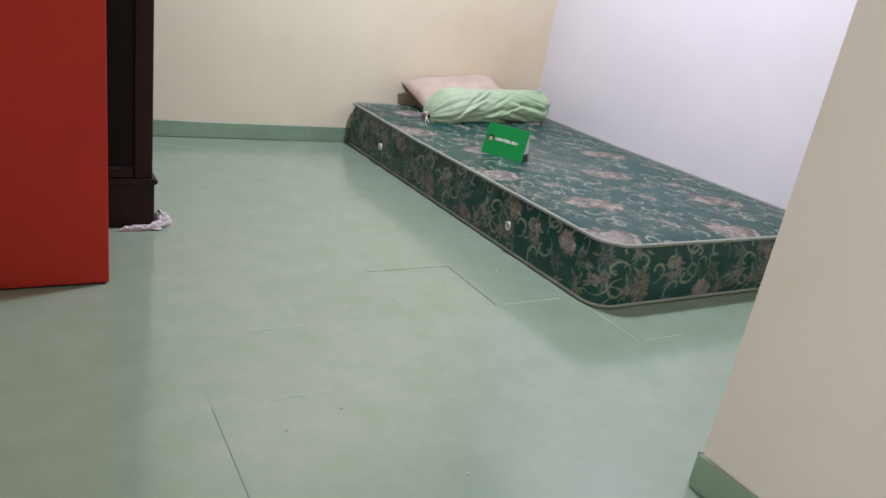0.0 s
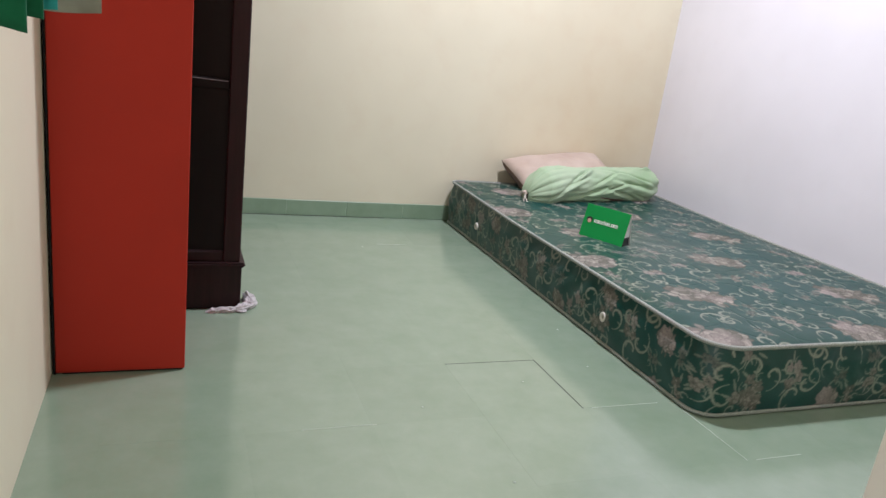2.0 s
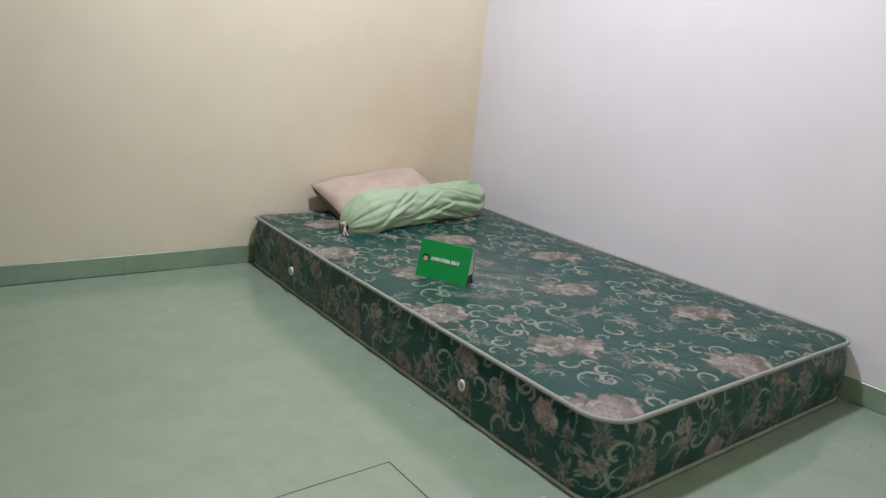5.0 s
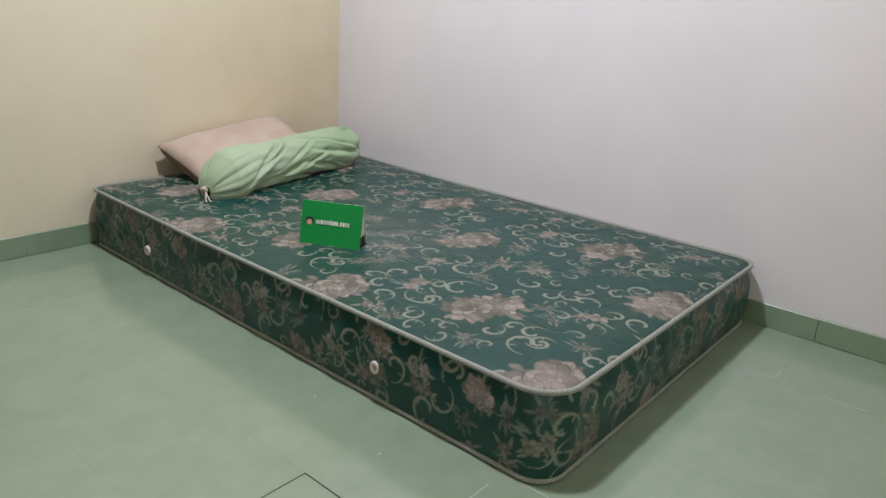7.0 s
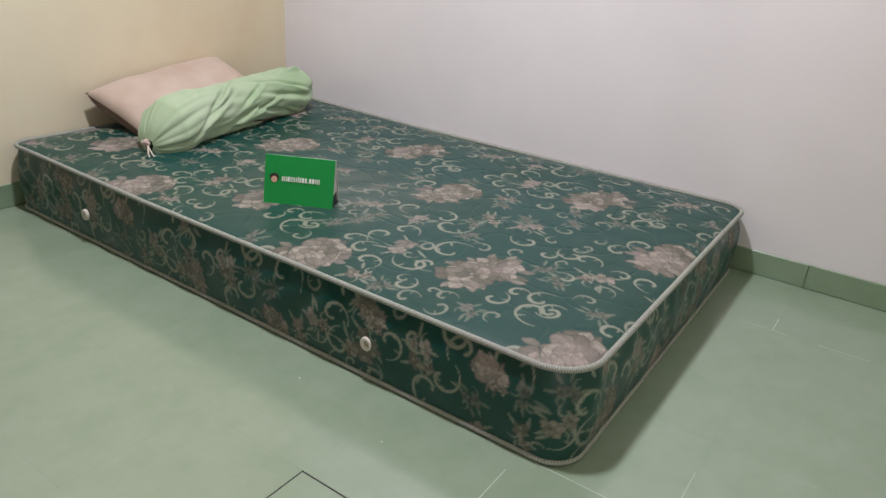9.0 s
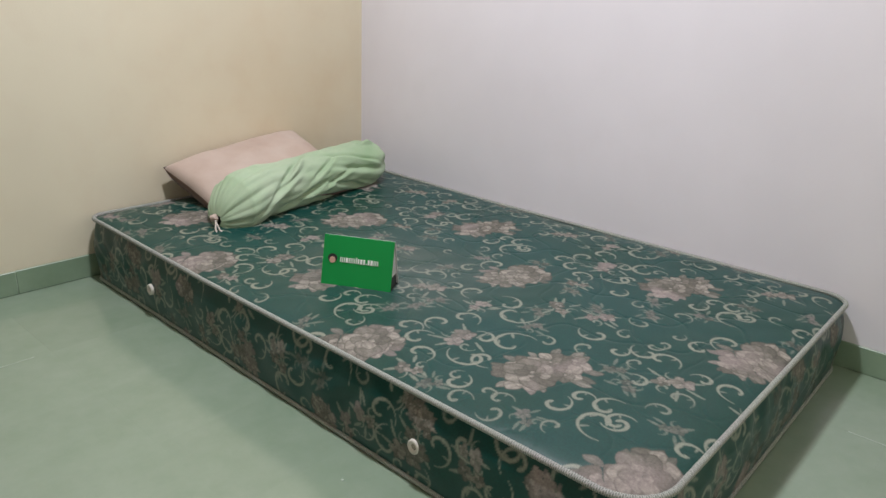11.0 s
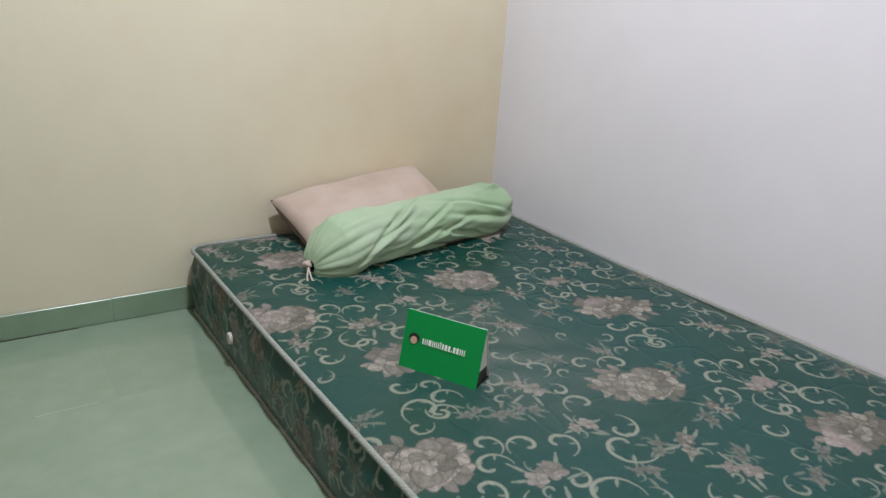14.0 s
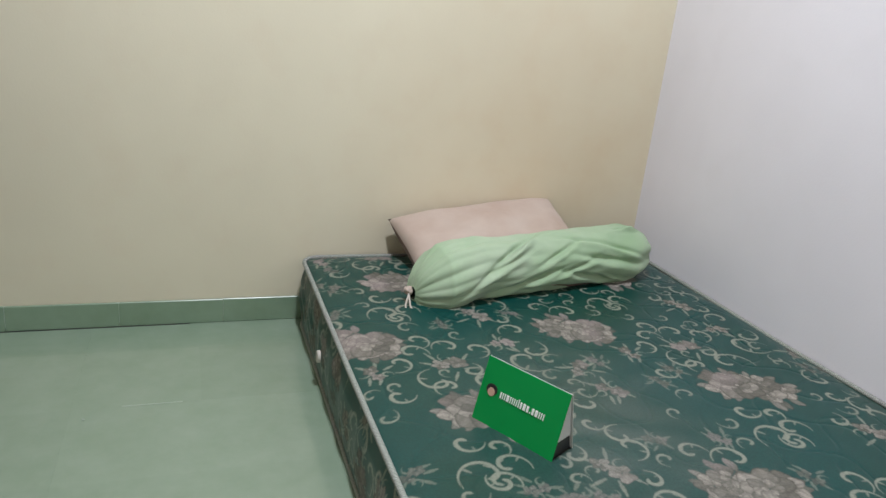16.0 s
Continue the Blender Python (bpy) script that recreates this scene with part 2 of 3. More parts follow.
structure(part("wall_south", box(WX - 0.12, PX + 0.12, SY - 0.12, SY, -0.05, TOP), CREAM), "cream painted plaster wall closing the passage", "wall")
structure(part("ceiling", box(WX - 0.12, 0.12, SY - 0.12, 0.12, TOP, TOP + 0.1), CEIL), "white painted flat ceiling", "ceiling")
floor = structure(part("floor", box(WX - 0.12, 0.12, SY - 0.12, 0.12, -0.1, -0.0003), GROUT), "pale green glazed ceramic tile floor, dusty and worn", "floor")

# ---- mattress ----
MX0, MX1, MY0, MY1, MZ = -1.243, -0.012, -2.062, -0.024, 0.205
CORNERS = {(1, 1): 0.06, (0, 1): 0.058, (0, 0): 0.100, (1, 0): 0.070}   # east?, north? and the radius there


def lift(y):
    """The head end stands a little higher."""
    return 0.011 * np.clip((np.asarray(y) + 0.75) / 0.6, 0, 1)


def flare(p, nrm):
    """How far the foot of the side band spreads, most along the open side towards the feet."""
    return 0.010 * np.clip(-p[:, 1] / 1.6, 0.05, 1) * (0.25 + 0.75 * nrm[:, 0] ** 2)


def outward(p):
    d = np.roll(p, -1, 0) - np.roll(p, 1, 0)
    n = np.c_[d[:, 1], -d[:, 0]]
    return n / np.linalg.norm(n, axis=1)[:, None]


def outline(inset=0.0, step=0.005, foot=0.0):
    """Points round the mattress, with the distance walked; foot squares the corners as the sides go down."""
    x0, x1, y0, y1 = MX0 + inset, MX1 - max(inset, 0), MY0 + inset, MY1 - max(inset, 0)
    pts = []
    for e, n, a0 in ((1, 1, 0), (0, 1, 90), (0, 0, 180), (1, 0, 270)):
        r = CORNERS[e, n] * (1 - (0.0 if n or e else 0.35) * foot) - inset
        cx, cy = (x1 - r if e else x0 + r), (y1 - r if n else y0 + r)
        for i in range(25):
            a = radians(a0 + 90 * i / 24)
            pts.append((cx + r * math.cos(a), cy + r * math.sin(a)))
    p = np.array(pts + pts[:1])
    s = np.r_[0, np.cumsum(np.hypot(*np.diff(p, axis=0).T))]
    k = np.linspace(0, s[-1], int(round(5.9 / step)), endpoint=False)
    return np.c_[np.interp(k, s, p[:, 0]), np.interp(k, s, p[:, 1])], k, s[-1]


# comma vines of the brocade: offset from the bouquet, size, turn, side of the curl
ROUND_BOUQUET = ((-0.055, 0.348, 0.049, -1.28, -1), (0.016, 0.307, 0.052, -3.04, 1), (-0.083, 0.288, 0.055, -0.27, -1), (0.078, 0.284, 0.055, -1.62, -1),
                 (0.030, 0.185, 0.043, 1.07, 1), (-0.060, 0.147, 0.070, 1.67, -1), (-0.131, 0.240, 0.053, -1.92, -1), (-0.045, 0.118, 0.050, -2.37, 1),
                 (0.053, 0.120, 0.080, -0.44, -1), (-0.089, -0.089, 0.048, -0.20, 1), (-0.035, -0.117, 0.036, -1.02, -1), (-0.165, 0.102, 0.046, -0.15, 1))
BETWEEN_BOUQUETS = ((0.222, 0.259, 0.060, 0.90, 1), (0.189, 0.213, 0.080, -0.99, 1), (0.237, 0.007, 0.055, 1.57, -1), (0.198, -0.070, 0.037, -0.42, 1),
                    (0.240, -0.122, 0.050, 1.23, -1), (0.233, -0.161, 0.055, -1.76, -1), (0.103, -0.165, 0.040, 0.95, 1), (0.212, -0.264, 0.036, 1.47, 1),
                    (-0.034, -0.176, 0.053, -0.37, -1), (-0.066, -0.216, 0.046, -0.65, -1), (0.353, -0.200, 0.046, -0.13, -1), (0.427, -0.238, 0.060, 3.08, 1),
                    (0.583, -0.193, 0.070, -2.73, 1), (0.605, -0.215, 0.040, 2.30, -1), (0.222, -0.330, 0.056, -2.87, 1))
SPRIGS = ((0.150, -0.225, 0.070, -0.6, 3), (-0.010, 0.215, 0.080, 0.4, 5), (0.300, 0.147, 0.062, 1.2, 8), (0.318, 0.045, 0.062, -0.4, 9),
          (0.160, 0.300, 0.055, 0.2, 4), (-0.190, 0.205, 0.055, 2.2, 6))


class Weave:
    """Woven motifs evaluated at fabric points: blossoms, vines and petal shade."""

    def __init__(self, uv):
        self.uv = uv
        self.rgb = np.zeros((len(uv), 3))
        self.dust = np.zeros(len(uv))
        self.order = np.argsort(uv[:, 1], kind="stable")
        self.sorted_v = uv[self.order, 1]

    def near(self, u, v, reach):
        lo, hi = np.searchsorted(self.sorted_v, (v - reach, v + reach))
        k = self.order[lo:hi]
        return k[np.abs(self.uv[k, 0] - u) < reach]

    def stroke(self, pts, width, strength=1.0):
        pts = np.array(pts)
        c, reach = pts.mean(0), np.abs(pts - pts.mean(0)).max() + 0.02
        k = self.near(c[0], c[1], reach)
        if not len(k):
            return
        q = self.uv[k]
        d = np.full(len(k), 9.0)
        n = len(pts) - 1
        for i in range(n):
            a, b = pts[i], pts[i + 1]
            ab = b - a
            t = np.clip(((q - a) @ ab) / (ab @ ab + 1e-12), 0, 1)
            f = (i + 0.5) / n
            w = width * (0.12 + 1.15 * math.sin(math.pi * min(1, 0.08 + f * 0.88)))
            d = np.minimum(d, np.hypot(*(q - a - t[:, None] * ab).T) - w / 2)
        m = np.clip(0.5 - d / 0.0022, 0, 1) * strength
        self.rgb[k, 1] = np.maximum(self.rgb[k, 1], m * (1 - 0.8 * self.rgb[k, 0]))

    def leaf(self, u, v, size, turn, strength=0.8):
        c, s = math.cos(turn), math.sin(turn)
        self.stroke([(u + c * t * size, v + s * t * size) for t in (0, 0.33, 0.66, 1)], min(0.0065, size * 0.26), strength)

    def hook(self, u, v, R, turn, flip=1, strength=1.0, width=0.0062):
        """A comma-shaped vine: a tightly curled eye that opens out to a tapering tail, with small buds."""
        P = []
        for i in range(36):
            f = i / 35
            a, r = turn - flip * 5.2 * (1 - f) ** 0.9, R * (0.15 + 0.74 * f ** 1.25)
            P.append((u + r * math.cos(a), v + r * math.sin(a)))
        self.stroke(P, width, strength)
        self.leaf(*P[0], 0.009, turn - flip * 3.0, strength)
        for k, size, off in ((17, 0.30, -0.9), (23, 0.36, -0.4), (29, 0.30, 1.9)):
            self.leaf(*P[k], R * size, turn + flip * off, strength * 0.8)

    def petal(self, u, v, length, width, turn, tone, strength=1.0):
        """A broad rounded petal, dark at its base and along the rim."""
        c, sn = math.cos(turn), math.sin(turn)
        k = self.near(u + c * length / 2, v + sn * length / 2, length * 0.85)
        if not len(k):
            return
        d = self.uv[k] - (u, v)
        a, b = (d[:, 0] * c + d[:, 1] * sn) / length, -d[:, 0] * sn + d[:, 1] * c
        b = np.abs(b + 0.12 * width * np.sin(a * 7 + turn * 3))
        w = width * np.clip(np.sin(math.pi * np.clip(a, 0, 1) ** 1.2), 0, 1) ** 0.7
        m = np.where((a > 0) & (a < 1), np.clip((w - b) / 0.002, 0, 1), 0) * strength
        rim = np.clip((w - b) / (0.32 * width), 0.05, 1) * np.clip((1 - a) / 0.10, 0.2, 1)
        shade = tone * rim * np.clip(0.30 + 1.15 * a, 0, 1) * (0.82 + 0.18 * np.cos(b / width * 8))
        old = self.rgb[k]
        self.rgb[k] = np.c_[np.maximum(old[:, 0], m), old[:, 1] * (1 - m), old[:, 2] * (1 - m) + shade * m]

    def bloom(self, u, v, R, turn, rnd, petals=6, strength=1.0):
        for n, f, off in ((petals, 1.0, 0.0), (petals - 1, 0.58, 0.5), (3, 0.26, 0.2)):
            for i in range(n):
                a = turn + (i + off) * 2 * math.pi / n + rnd.uniform(-0.2, 0.2)
                L = R * f * rnd.uniform(0.78, 1.12)
                self.petal(u, v, L, L * 0.43, a, rnd.choice((0.25, 0.5, 0.85, 1.0)), strength)

    def bouquet(self, u, v, size, turn, seed, strength=1.0):
        """One large blossom with smaller ones that trail off to a pointed spray."""
        rnd = random.Random(seed)
        c, s = math.cos(turn), math.sin(turn)

        def put(x, y):
            return u + (c * x - s * y) * size, v + (s * x + c * y) * size
        for i in range(13):
            a = i * 0.483 + rnd.uniform(-0.15, 0.15)
            x, y = 0.33 * math.cos(a) + 0.03, 0.20 * math.sin(a)
            L = rnd.uniform(0.15, 0.25)
            self.petal(*put(x, y), size * L, size * L * 0.24, turn + a + rnd.uniform(-0.4, 0.4), rnd.choice((0.3, 0.6, 0.9)), 0.85 * strength)
        for x, y, R, n in ((0.33, 0.02, 0.18, 5), (0.18, 0.13, 0.20, 5), (0.16, -0.11, 0.20, 5), (-0.27, 0.10, 0.19, 5), (-0.26, -0.09, 0.19, 5), (-0.06, 0.16, 0.19, 5), (-0.10, -0.02, 0.28, 7)):
            self.bloom(*put(x, y), R * size, rnd.uniform(0, 6), rnd, n, strength)

    def sprig(self, u, v, size, turn, seed, strength=1.0):
        """Two small blossoms among narrow leaves and fine curls."""
        rnd = random.Random(seed)
        for i in range(7):
            a = turn + i * 0.9 + rnd.uniform(-0.2, 0.2)
            x, y = u + math.cos(a) * size * 0.45, v + math.sin(a) * size * 0.45
            if i % 3 == 1:
                self.hook(x, y, size * 0.34, a + 0.6, rnd.choice((-1, 1)), 0.8 * strength, 0.0045)
            else:
                self.leaf(x, y, size * rnd.uniform(0.4, 0.6), a + rnd.uniform(-0.7, 0.7), 0.75 * strength)
        for i, R in enumerate((0.42, 0.34)):
            a = turn + i * 2.6
            self.bloom(u + math.cos(a) * size * 0.30, v + math.sin(a) * size * 0.30, size * R, a, rnd, 5, 0.9 * strength)

    def repeat(self, u, v, strength=1.0, width=0.0070):
        """One repeat of the vines and sprigs, about a large bouquet at (u, v)."""
        for du, dv, R, turn, flip in ROUND_BOUQUET + BETWEEN_BOUQUETS:
            self.hook(u + du, v + dv, R * 0.92, turn, flip, strength, width)
        for du, dv, size, turn, seed in SPRIGS:
            self.sprig(u + du, v + dv, size, turn, seed, strength)

    def fill(self, rnd, us, vs, tries, strength):
        """Small vines in the gaps that are left."""
        for i in range(tries):
            u, v = rnd.uniform(*us), rnd.uniform(*vs)
            k = self.near(u, v, 0.034)
            if not len(k) or self.rgb[k, :2].max(1).mean() > 0.075:
                continue
            turn, flip = rnd.uniform(0, 6.28), rnd.choice((-1, 1))
            if i % 3 == 0:
                self.sprig(u, v, 0.045, turn, i, 0.8 * strength)
            else:
                self.hook(u, v, rnd.uniform(0.026, 0.040), turn, flip, strength, 0.0052)

    def put(self, me):
        at = me.color_attributes.new("weave", "FLOAT_COLOR", "POINT")
        at.data.foreach_set("color", np.c_[self.rgb, self.dust].astype(np.float32).ravel())


def bouquets():
    for j in range(5):
        for i in range(3):
            yield -0.60 - 0.595 * i, 0.035 - 0.68 * j, 2.75, 7
            yield -0.33 - 0.67 * i, -0.30 - 0.695 * (j - 1), -0.40, 11


def mattress_top(step=0.0024):
    xs, ys = np.arange(MX0, MX1 + step, step), np.arange(MY0, MY1 + step, step)
    X, Y = np.meshgrid(xs, ys)
    east, north = X > (MX0 + MX1) / 2, Y > (MY0 + MY1) / 2
    CR = np.where(north, np.where(east, CORNERS[1, 1], CORNERS[0, 1]), np.where(east, CORNERS[1, 0], CORNERS[0, 0]))
    cx = np.clip(X, MX0 + CR, MX1 - CR)
    cy = np.clip(Y, MY0 + CR, MY1 - CR)
    dx, dy = X - cx, Y - cy
    r = np.hypot(dx, dy)
    over = r > CR
    corner = (dx != 0) & (dy != 0)
    f = np.where(over, CR / np.maximum(r, 1e-6), 1.0)
    X2, Y2 = cx + dx * f, cy + dy * f
    edge = np.minimum(np.minimum(X2 - MX0, MX1 - X2), np.minimum(Y2 - MY0, MY1 - Y2))
    edge = np.where(corner, np.minimum(edge, CR - np.minimum(r, CR)), edge)
    edge = np.clip(edge, 0, 0.2)
    Z = MZ + lift(Y2) + 0.016 * (1 - np.exp(-edge / 0.035)) + 0.003 * np.sin(X2 * 9 + 1) * np.sin(Y2 * 7)
    for a, b, ph in ((1.0, 0.75, 0.0), (0.75, -1.0, 1.3)):
        q = (a * X2 + b * Y2) + 0.05 * np.sin(11 * (b * X2 - a * Y2) + ph) + 0.02 * np.sin(29 * (b * X2 - a * Y2))
        d = np.abs((q + 0.085) % 0.17 - 0.085)
        Z -= 0.0009 * np.exp(-(d / 0.006) ** 2) * np.clip(edge / 0.05, 0, 1)
    Z += 0.0006 * np.sin(X2 * 31 + 3 * np.sin(Y2 * 13)) * np.sin(Y2 * 27 + 2 * np.sin(X2 * 17)) * np.clip(edge / 0.05, 0, 1)
    n, k = X.shape
    keep = ~(over[:-1, :-1] & over[1:, :-1] & over[:-1, 1:] & over[1:, 1:])
    idx = np.arange(n * k).reshape(n, k)
    q = np.stack([idx[:-1, :-1], idx[:-1, 1:], idx[1:, 1:], idx[1:, :-1]], -1)[keep]
    used = np.unique(q)
    remap = np.zeros(n * k, int)
    remap[used] = np.arange(len(used))
    P = np.c_[X2.ravel(), Y2.ravel(), Z.ravel()][used]
    me = bpy.data.meshes.new("top_panel")
    me.from_pydata(P.tolist(), [], remap[q].tolist())
    w = Weave(P[:, :2])
    for u, v, turn, seed in bouquets():
        if seed == 11:
            w.repeat(u, v)
    for u, v, turn, seed in bouquets():
        w.bouquet(u, v, 0.245, turn, seed)
    w.fill(random.Random(21), (MX0, MX1), (MY0, MY1), 500, 0.85)
    u, v = P[:, 0], P[:, 1]
    ragged = 0.7 + 0.2 * np.sin(u * 31 + 4 * np.sin(v * 17)) + 0.1 * np.sin(v * 53 + u * 20)
    w.dust = np.exp(-1.3 * (((u + 0.80) / 0.27) ** 2 + ((v + 1.06) / 0.33) ** 2)) * ragged
    w.put(me)
    return me


def mattress_side(step=0.0034):
    p, s, total = outline(0.0, step)
    zs = np.linspace(0.012, MZ, 64)
    h = (zs - zs[0]) / (zs[-1] - zs[0])
    nrm = outward(p)
    P = np.zeros((len(zs), len(p), 3))
    pucker = 0.5 + 0.5 * np.sin(s * 5.1 + 1)
    for i, (z, f) in enumerate(zip(zs, h)):
        out = 0.009 * math.sin(math.pi * f) + (1 - f) * flare(p, nrm) - 0.007 * max(0, f * 4 - 3)
        out = out + math.sin(math.pi * f) * (0.0022 * np.sin(s * 38 + 2 * math.sin(f * 3)) + 0.0035 * pucker * np.sin(s * 71 + 5 * np.sin(f * 4 + s * 3)) * f)
        at = outline(0.0, step, 1 - f)[0]
        room = np.minimum(np.minimum(MX1 + 0.010 - at[:, 0], MY1 + 0.022 - at[:, 1]), 0.05)
        out = np.minimum(out, np.clip(room, 0, 1))
        P[i, :, :2] = at + nrm * np.asarray(out)[..., None]
        P[i, :, 2] = z + f * lift(at[:, 1])
    me = grid_mesh("border", P, True)
    uv = np.c_[np.tile(s, len(zs)), np.repeat(zs, len(p))]
    w = Weave(uv)
    k, i = 0.02, 0
    while k < total + 0.3:
        w.repeat(k, 0.055, 0.95, 0.0062)
        w.repeat(k + 0.30, -0.16, 0.95, 0.0062)
        w.bouquet(k + 0.02, (0.04, 0.15)[i % 2], 0.105, -0.4, 7, 0.95)
        w.bouquet(k + 0.33, (0.165, 0.05)[i % 2], 0.095, 2.7, 11, 0.95)
        w.sprig(k + 0.17, 0.10, 0.06, i * 0.8, 4, 0.95)
        w.sprig(k + 0.47, 0.11, 0.06, i * 0.6 + 1, 6, 0.95)
        k += 0.61
        i += 1
    w.fill(random.Random(8), (0, total), (0.02, MZ), 300, 0.75)
    w.put(me)
    return me


def rope(z, inset, r=0.0062, foot=0.0):
    p, s, total = outline(inset, 0.002, foot)
    if foot:
        nrm = outward(p)
        p = p + nrm * np.minimum(flare(p, nrm), np.clip(MX1 + 0.006 - p[:, 0], 0, 1))[:, None]
    sides = 10
    th = np.linspace(0, 2 * math.pi, sides, endpoint=False)
    rr = r * (1 + 0.13 * np.cos(2 * (th[None] + 2 * math.pi * s[:, None] / 0.0105)))
    P = tube(np.c_[p, z + (1 - foot) * lift(p[:, 1])], rr, sides, True)
    me = grid_mesh("piping", P, True)
    w = Weave(np.zeros((P.shape[0] * sides, 2)))
    strand = 0.5 + 0.5 * np.cos(2 * (th[None] + 2 * math.pi * s[:, None] / 0.0105))
    w.rgb[:, 0] = np.clip(np.concatenate([strand, strand[:1]]).ravel() * 1.6 - 0.1, 0, 1)
    w.rgb[:, 2] = 1.0
    w.put(me)
    return me


def mattress():
    m = thing("mattress", (0, 0, 0), "dark green floral brocade mattress with grey piping lying on the tiles", "mattress")
    part_of("top_panel", mattress_top(), TOPFAB, m, "dark green satin panel with beige flowers and vines", True)
    part_of("border", mattress_side(), TOPFAB, m, "dark green brocade side band with silvery vines", True)
    part_of("piping", rope(MZ + 0.004, 0.000), PIPING, m, "twisted grey-white top piping", True)
    part_of("piping", rope(0.0085, 0.0, 0.0056, 1.0), PIPING, m, "twisted grey-white bottom piping", True)
    part("underside", box(MX0 + 0.03, MX1 - 0.03, MY0 + 0.03, MY1 - 0.03, 0.003, 0.014), BLACK, m)
    for y in (-1.565, -0.46):
        P = []
        for r, o in ((0.0, 0.0005), (0.0065, 0.0005), (0.0085, 0.0035), (0.0125, 0.0050), (0.0150, 0.0035), (0.0160, -0.004)):
            P.append([(MX0 - 0.0150 - o, y + r * math.cos(a), 0.095 + 1.1 * r * math.sin(a)) for a in np.linspace(0, 2 * math.pi, 24, endpoint=False)])
        v = part_of("vent", grid_mesh("vent", np.array(P), True), PLASTIC, m, "round white plastic air vent", True)
        part_of("mesh", grid_mesh("mesh", np.array([[(MX0 - 0.0158, y + r * math.cos(a), 0.095 + 1.1 * r * math.sin(a)) for a in np.linspace(0, 2 * math.pi, 16, endpoint=False)] for r in (0.0005, 0.0066)]), True), GREYCLOTH, v, "dim woven centre of the vent")
    return m


mattress()


# ---- bedding ----
def pillow():
    """A flat cushion propped against the wall behind the bolster."""
    n = 48
    u, v = np.meshgrid(np.linspace(-1, 1, n), np.linspace(-1, 1, n))
    W, D, T = 0.30, 0.20, 0.055
    pinch = 1 - 0.07 * (u ** 2) * (1 - v ** 2) * 0.6
    prof = np.clip((1 - u ** 4) * (1 - v ** 4), 0, 1) ** 0.45
    x, y = W * u, D * v * pinch
    x = x * (1 - 0.05 * (1 - v ** 2))
    wr = np.array([[noise.noise(Vector((a * 3, b * 3, 0.3))) for a, b in zip(ra, rb)] for ra, rb in zip(u, v)])
    z = T * prof * (1 + 0.25 * wr)
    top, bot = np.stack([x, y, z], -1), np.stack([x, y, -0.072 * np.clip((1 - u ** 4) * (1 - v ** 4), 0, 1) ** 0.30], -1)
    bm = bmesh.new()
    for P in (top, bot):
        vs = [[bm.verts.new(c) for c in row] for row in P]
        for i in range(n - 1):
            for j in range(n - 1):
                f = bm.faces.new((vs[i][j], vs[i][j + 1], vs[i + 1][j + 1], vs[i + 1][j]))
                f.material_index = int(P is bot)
    bmesh.ops.remove_doubles(bm, verts=bm.verts[:], dist=0.0005)
    bmesh.ops.recalc_face_normals(bm, faces=bm.faces[:])
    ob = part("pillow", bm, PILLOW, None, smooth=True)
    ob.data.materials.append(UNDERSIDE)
    ob.matrix_basis = pose(-0.655, -0.20, 0.306, 22, -6.0, 4)
    return tagged(ob, "faded pink cotton pillow, brown underneath, propped against the wall", "pillow")


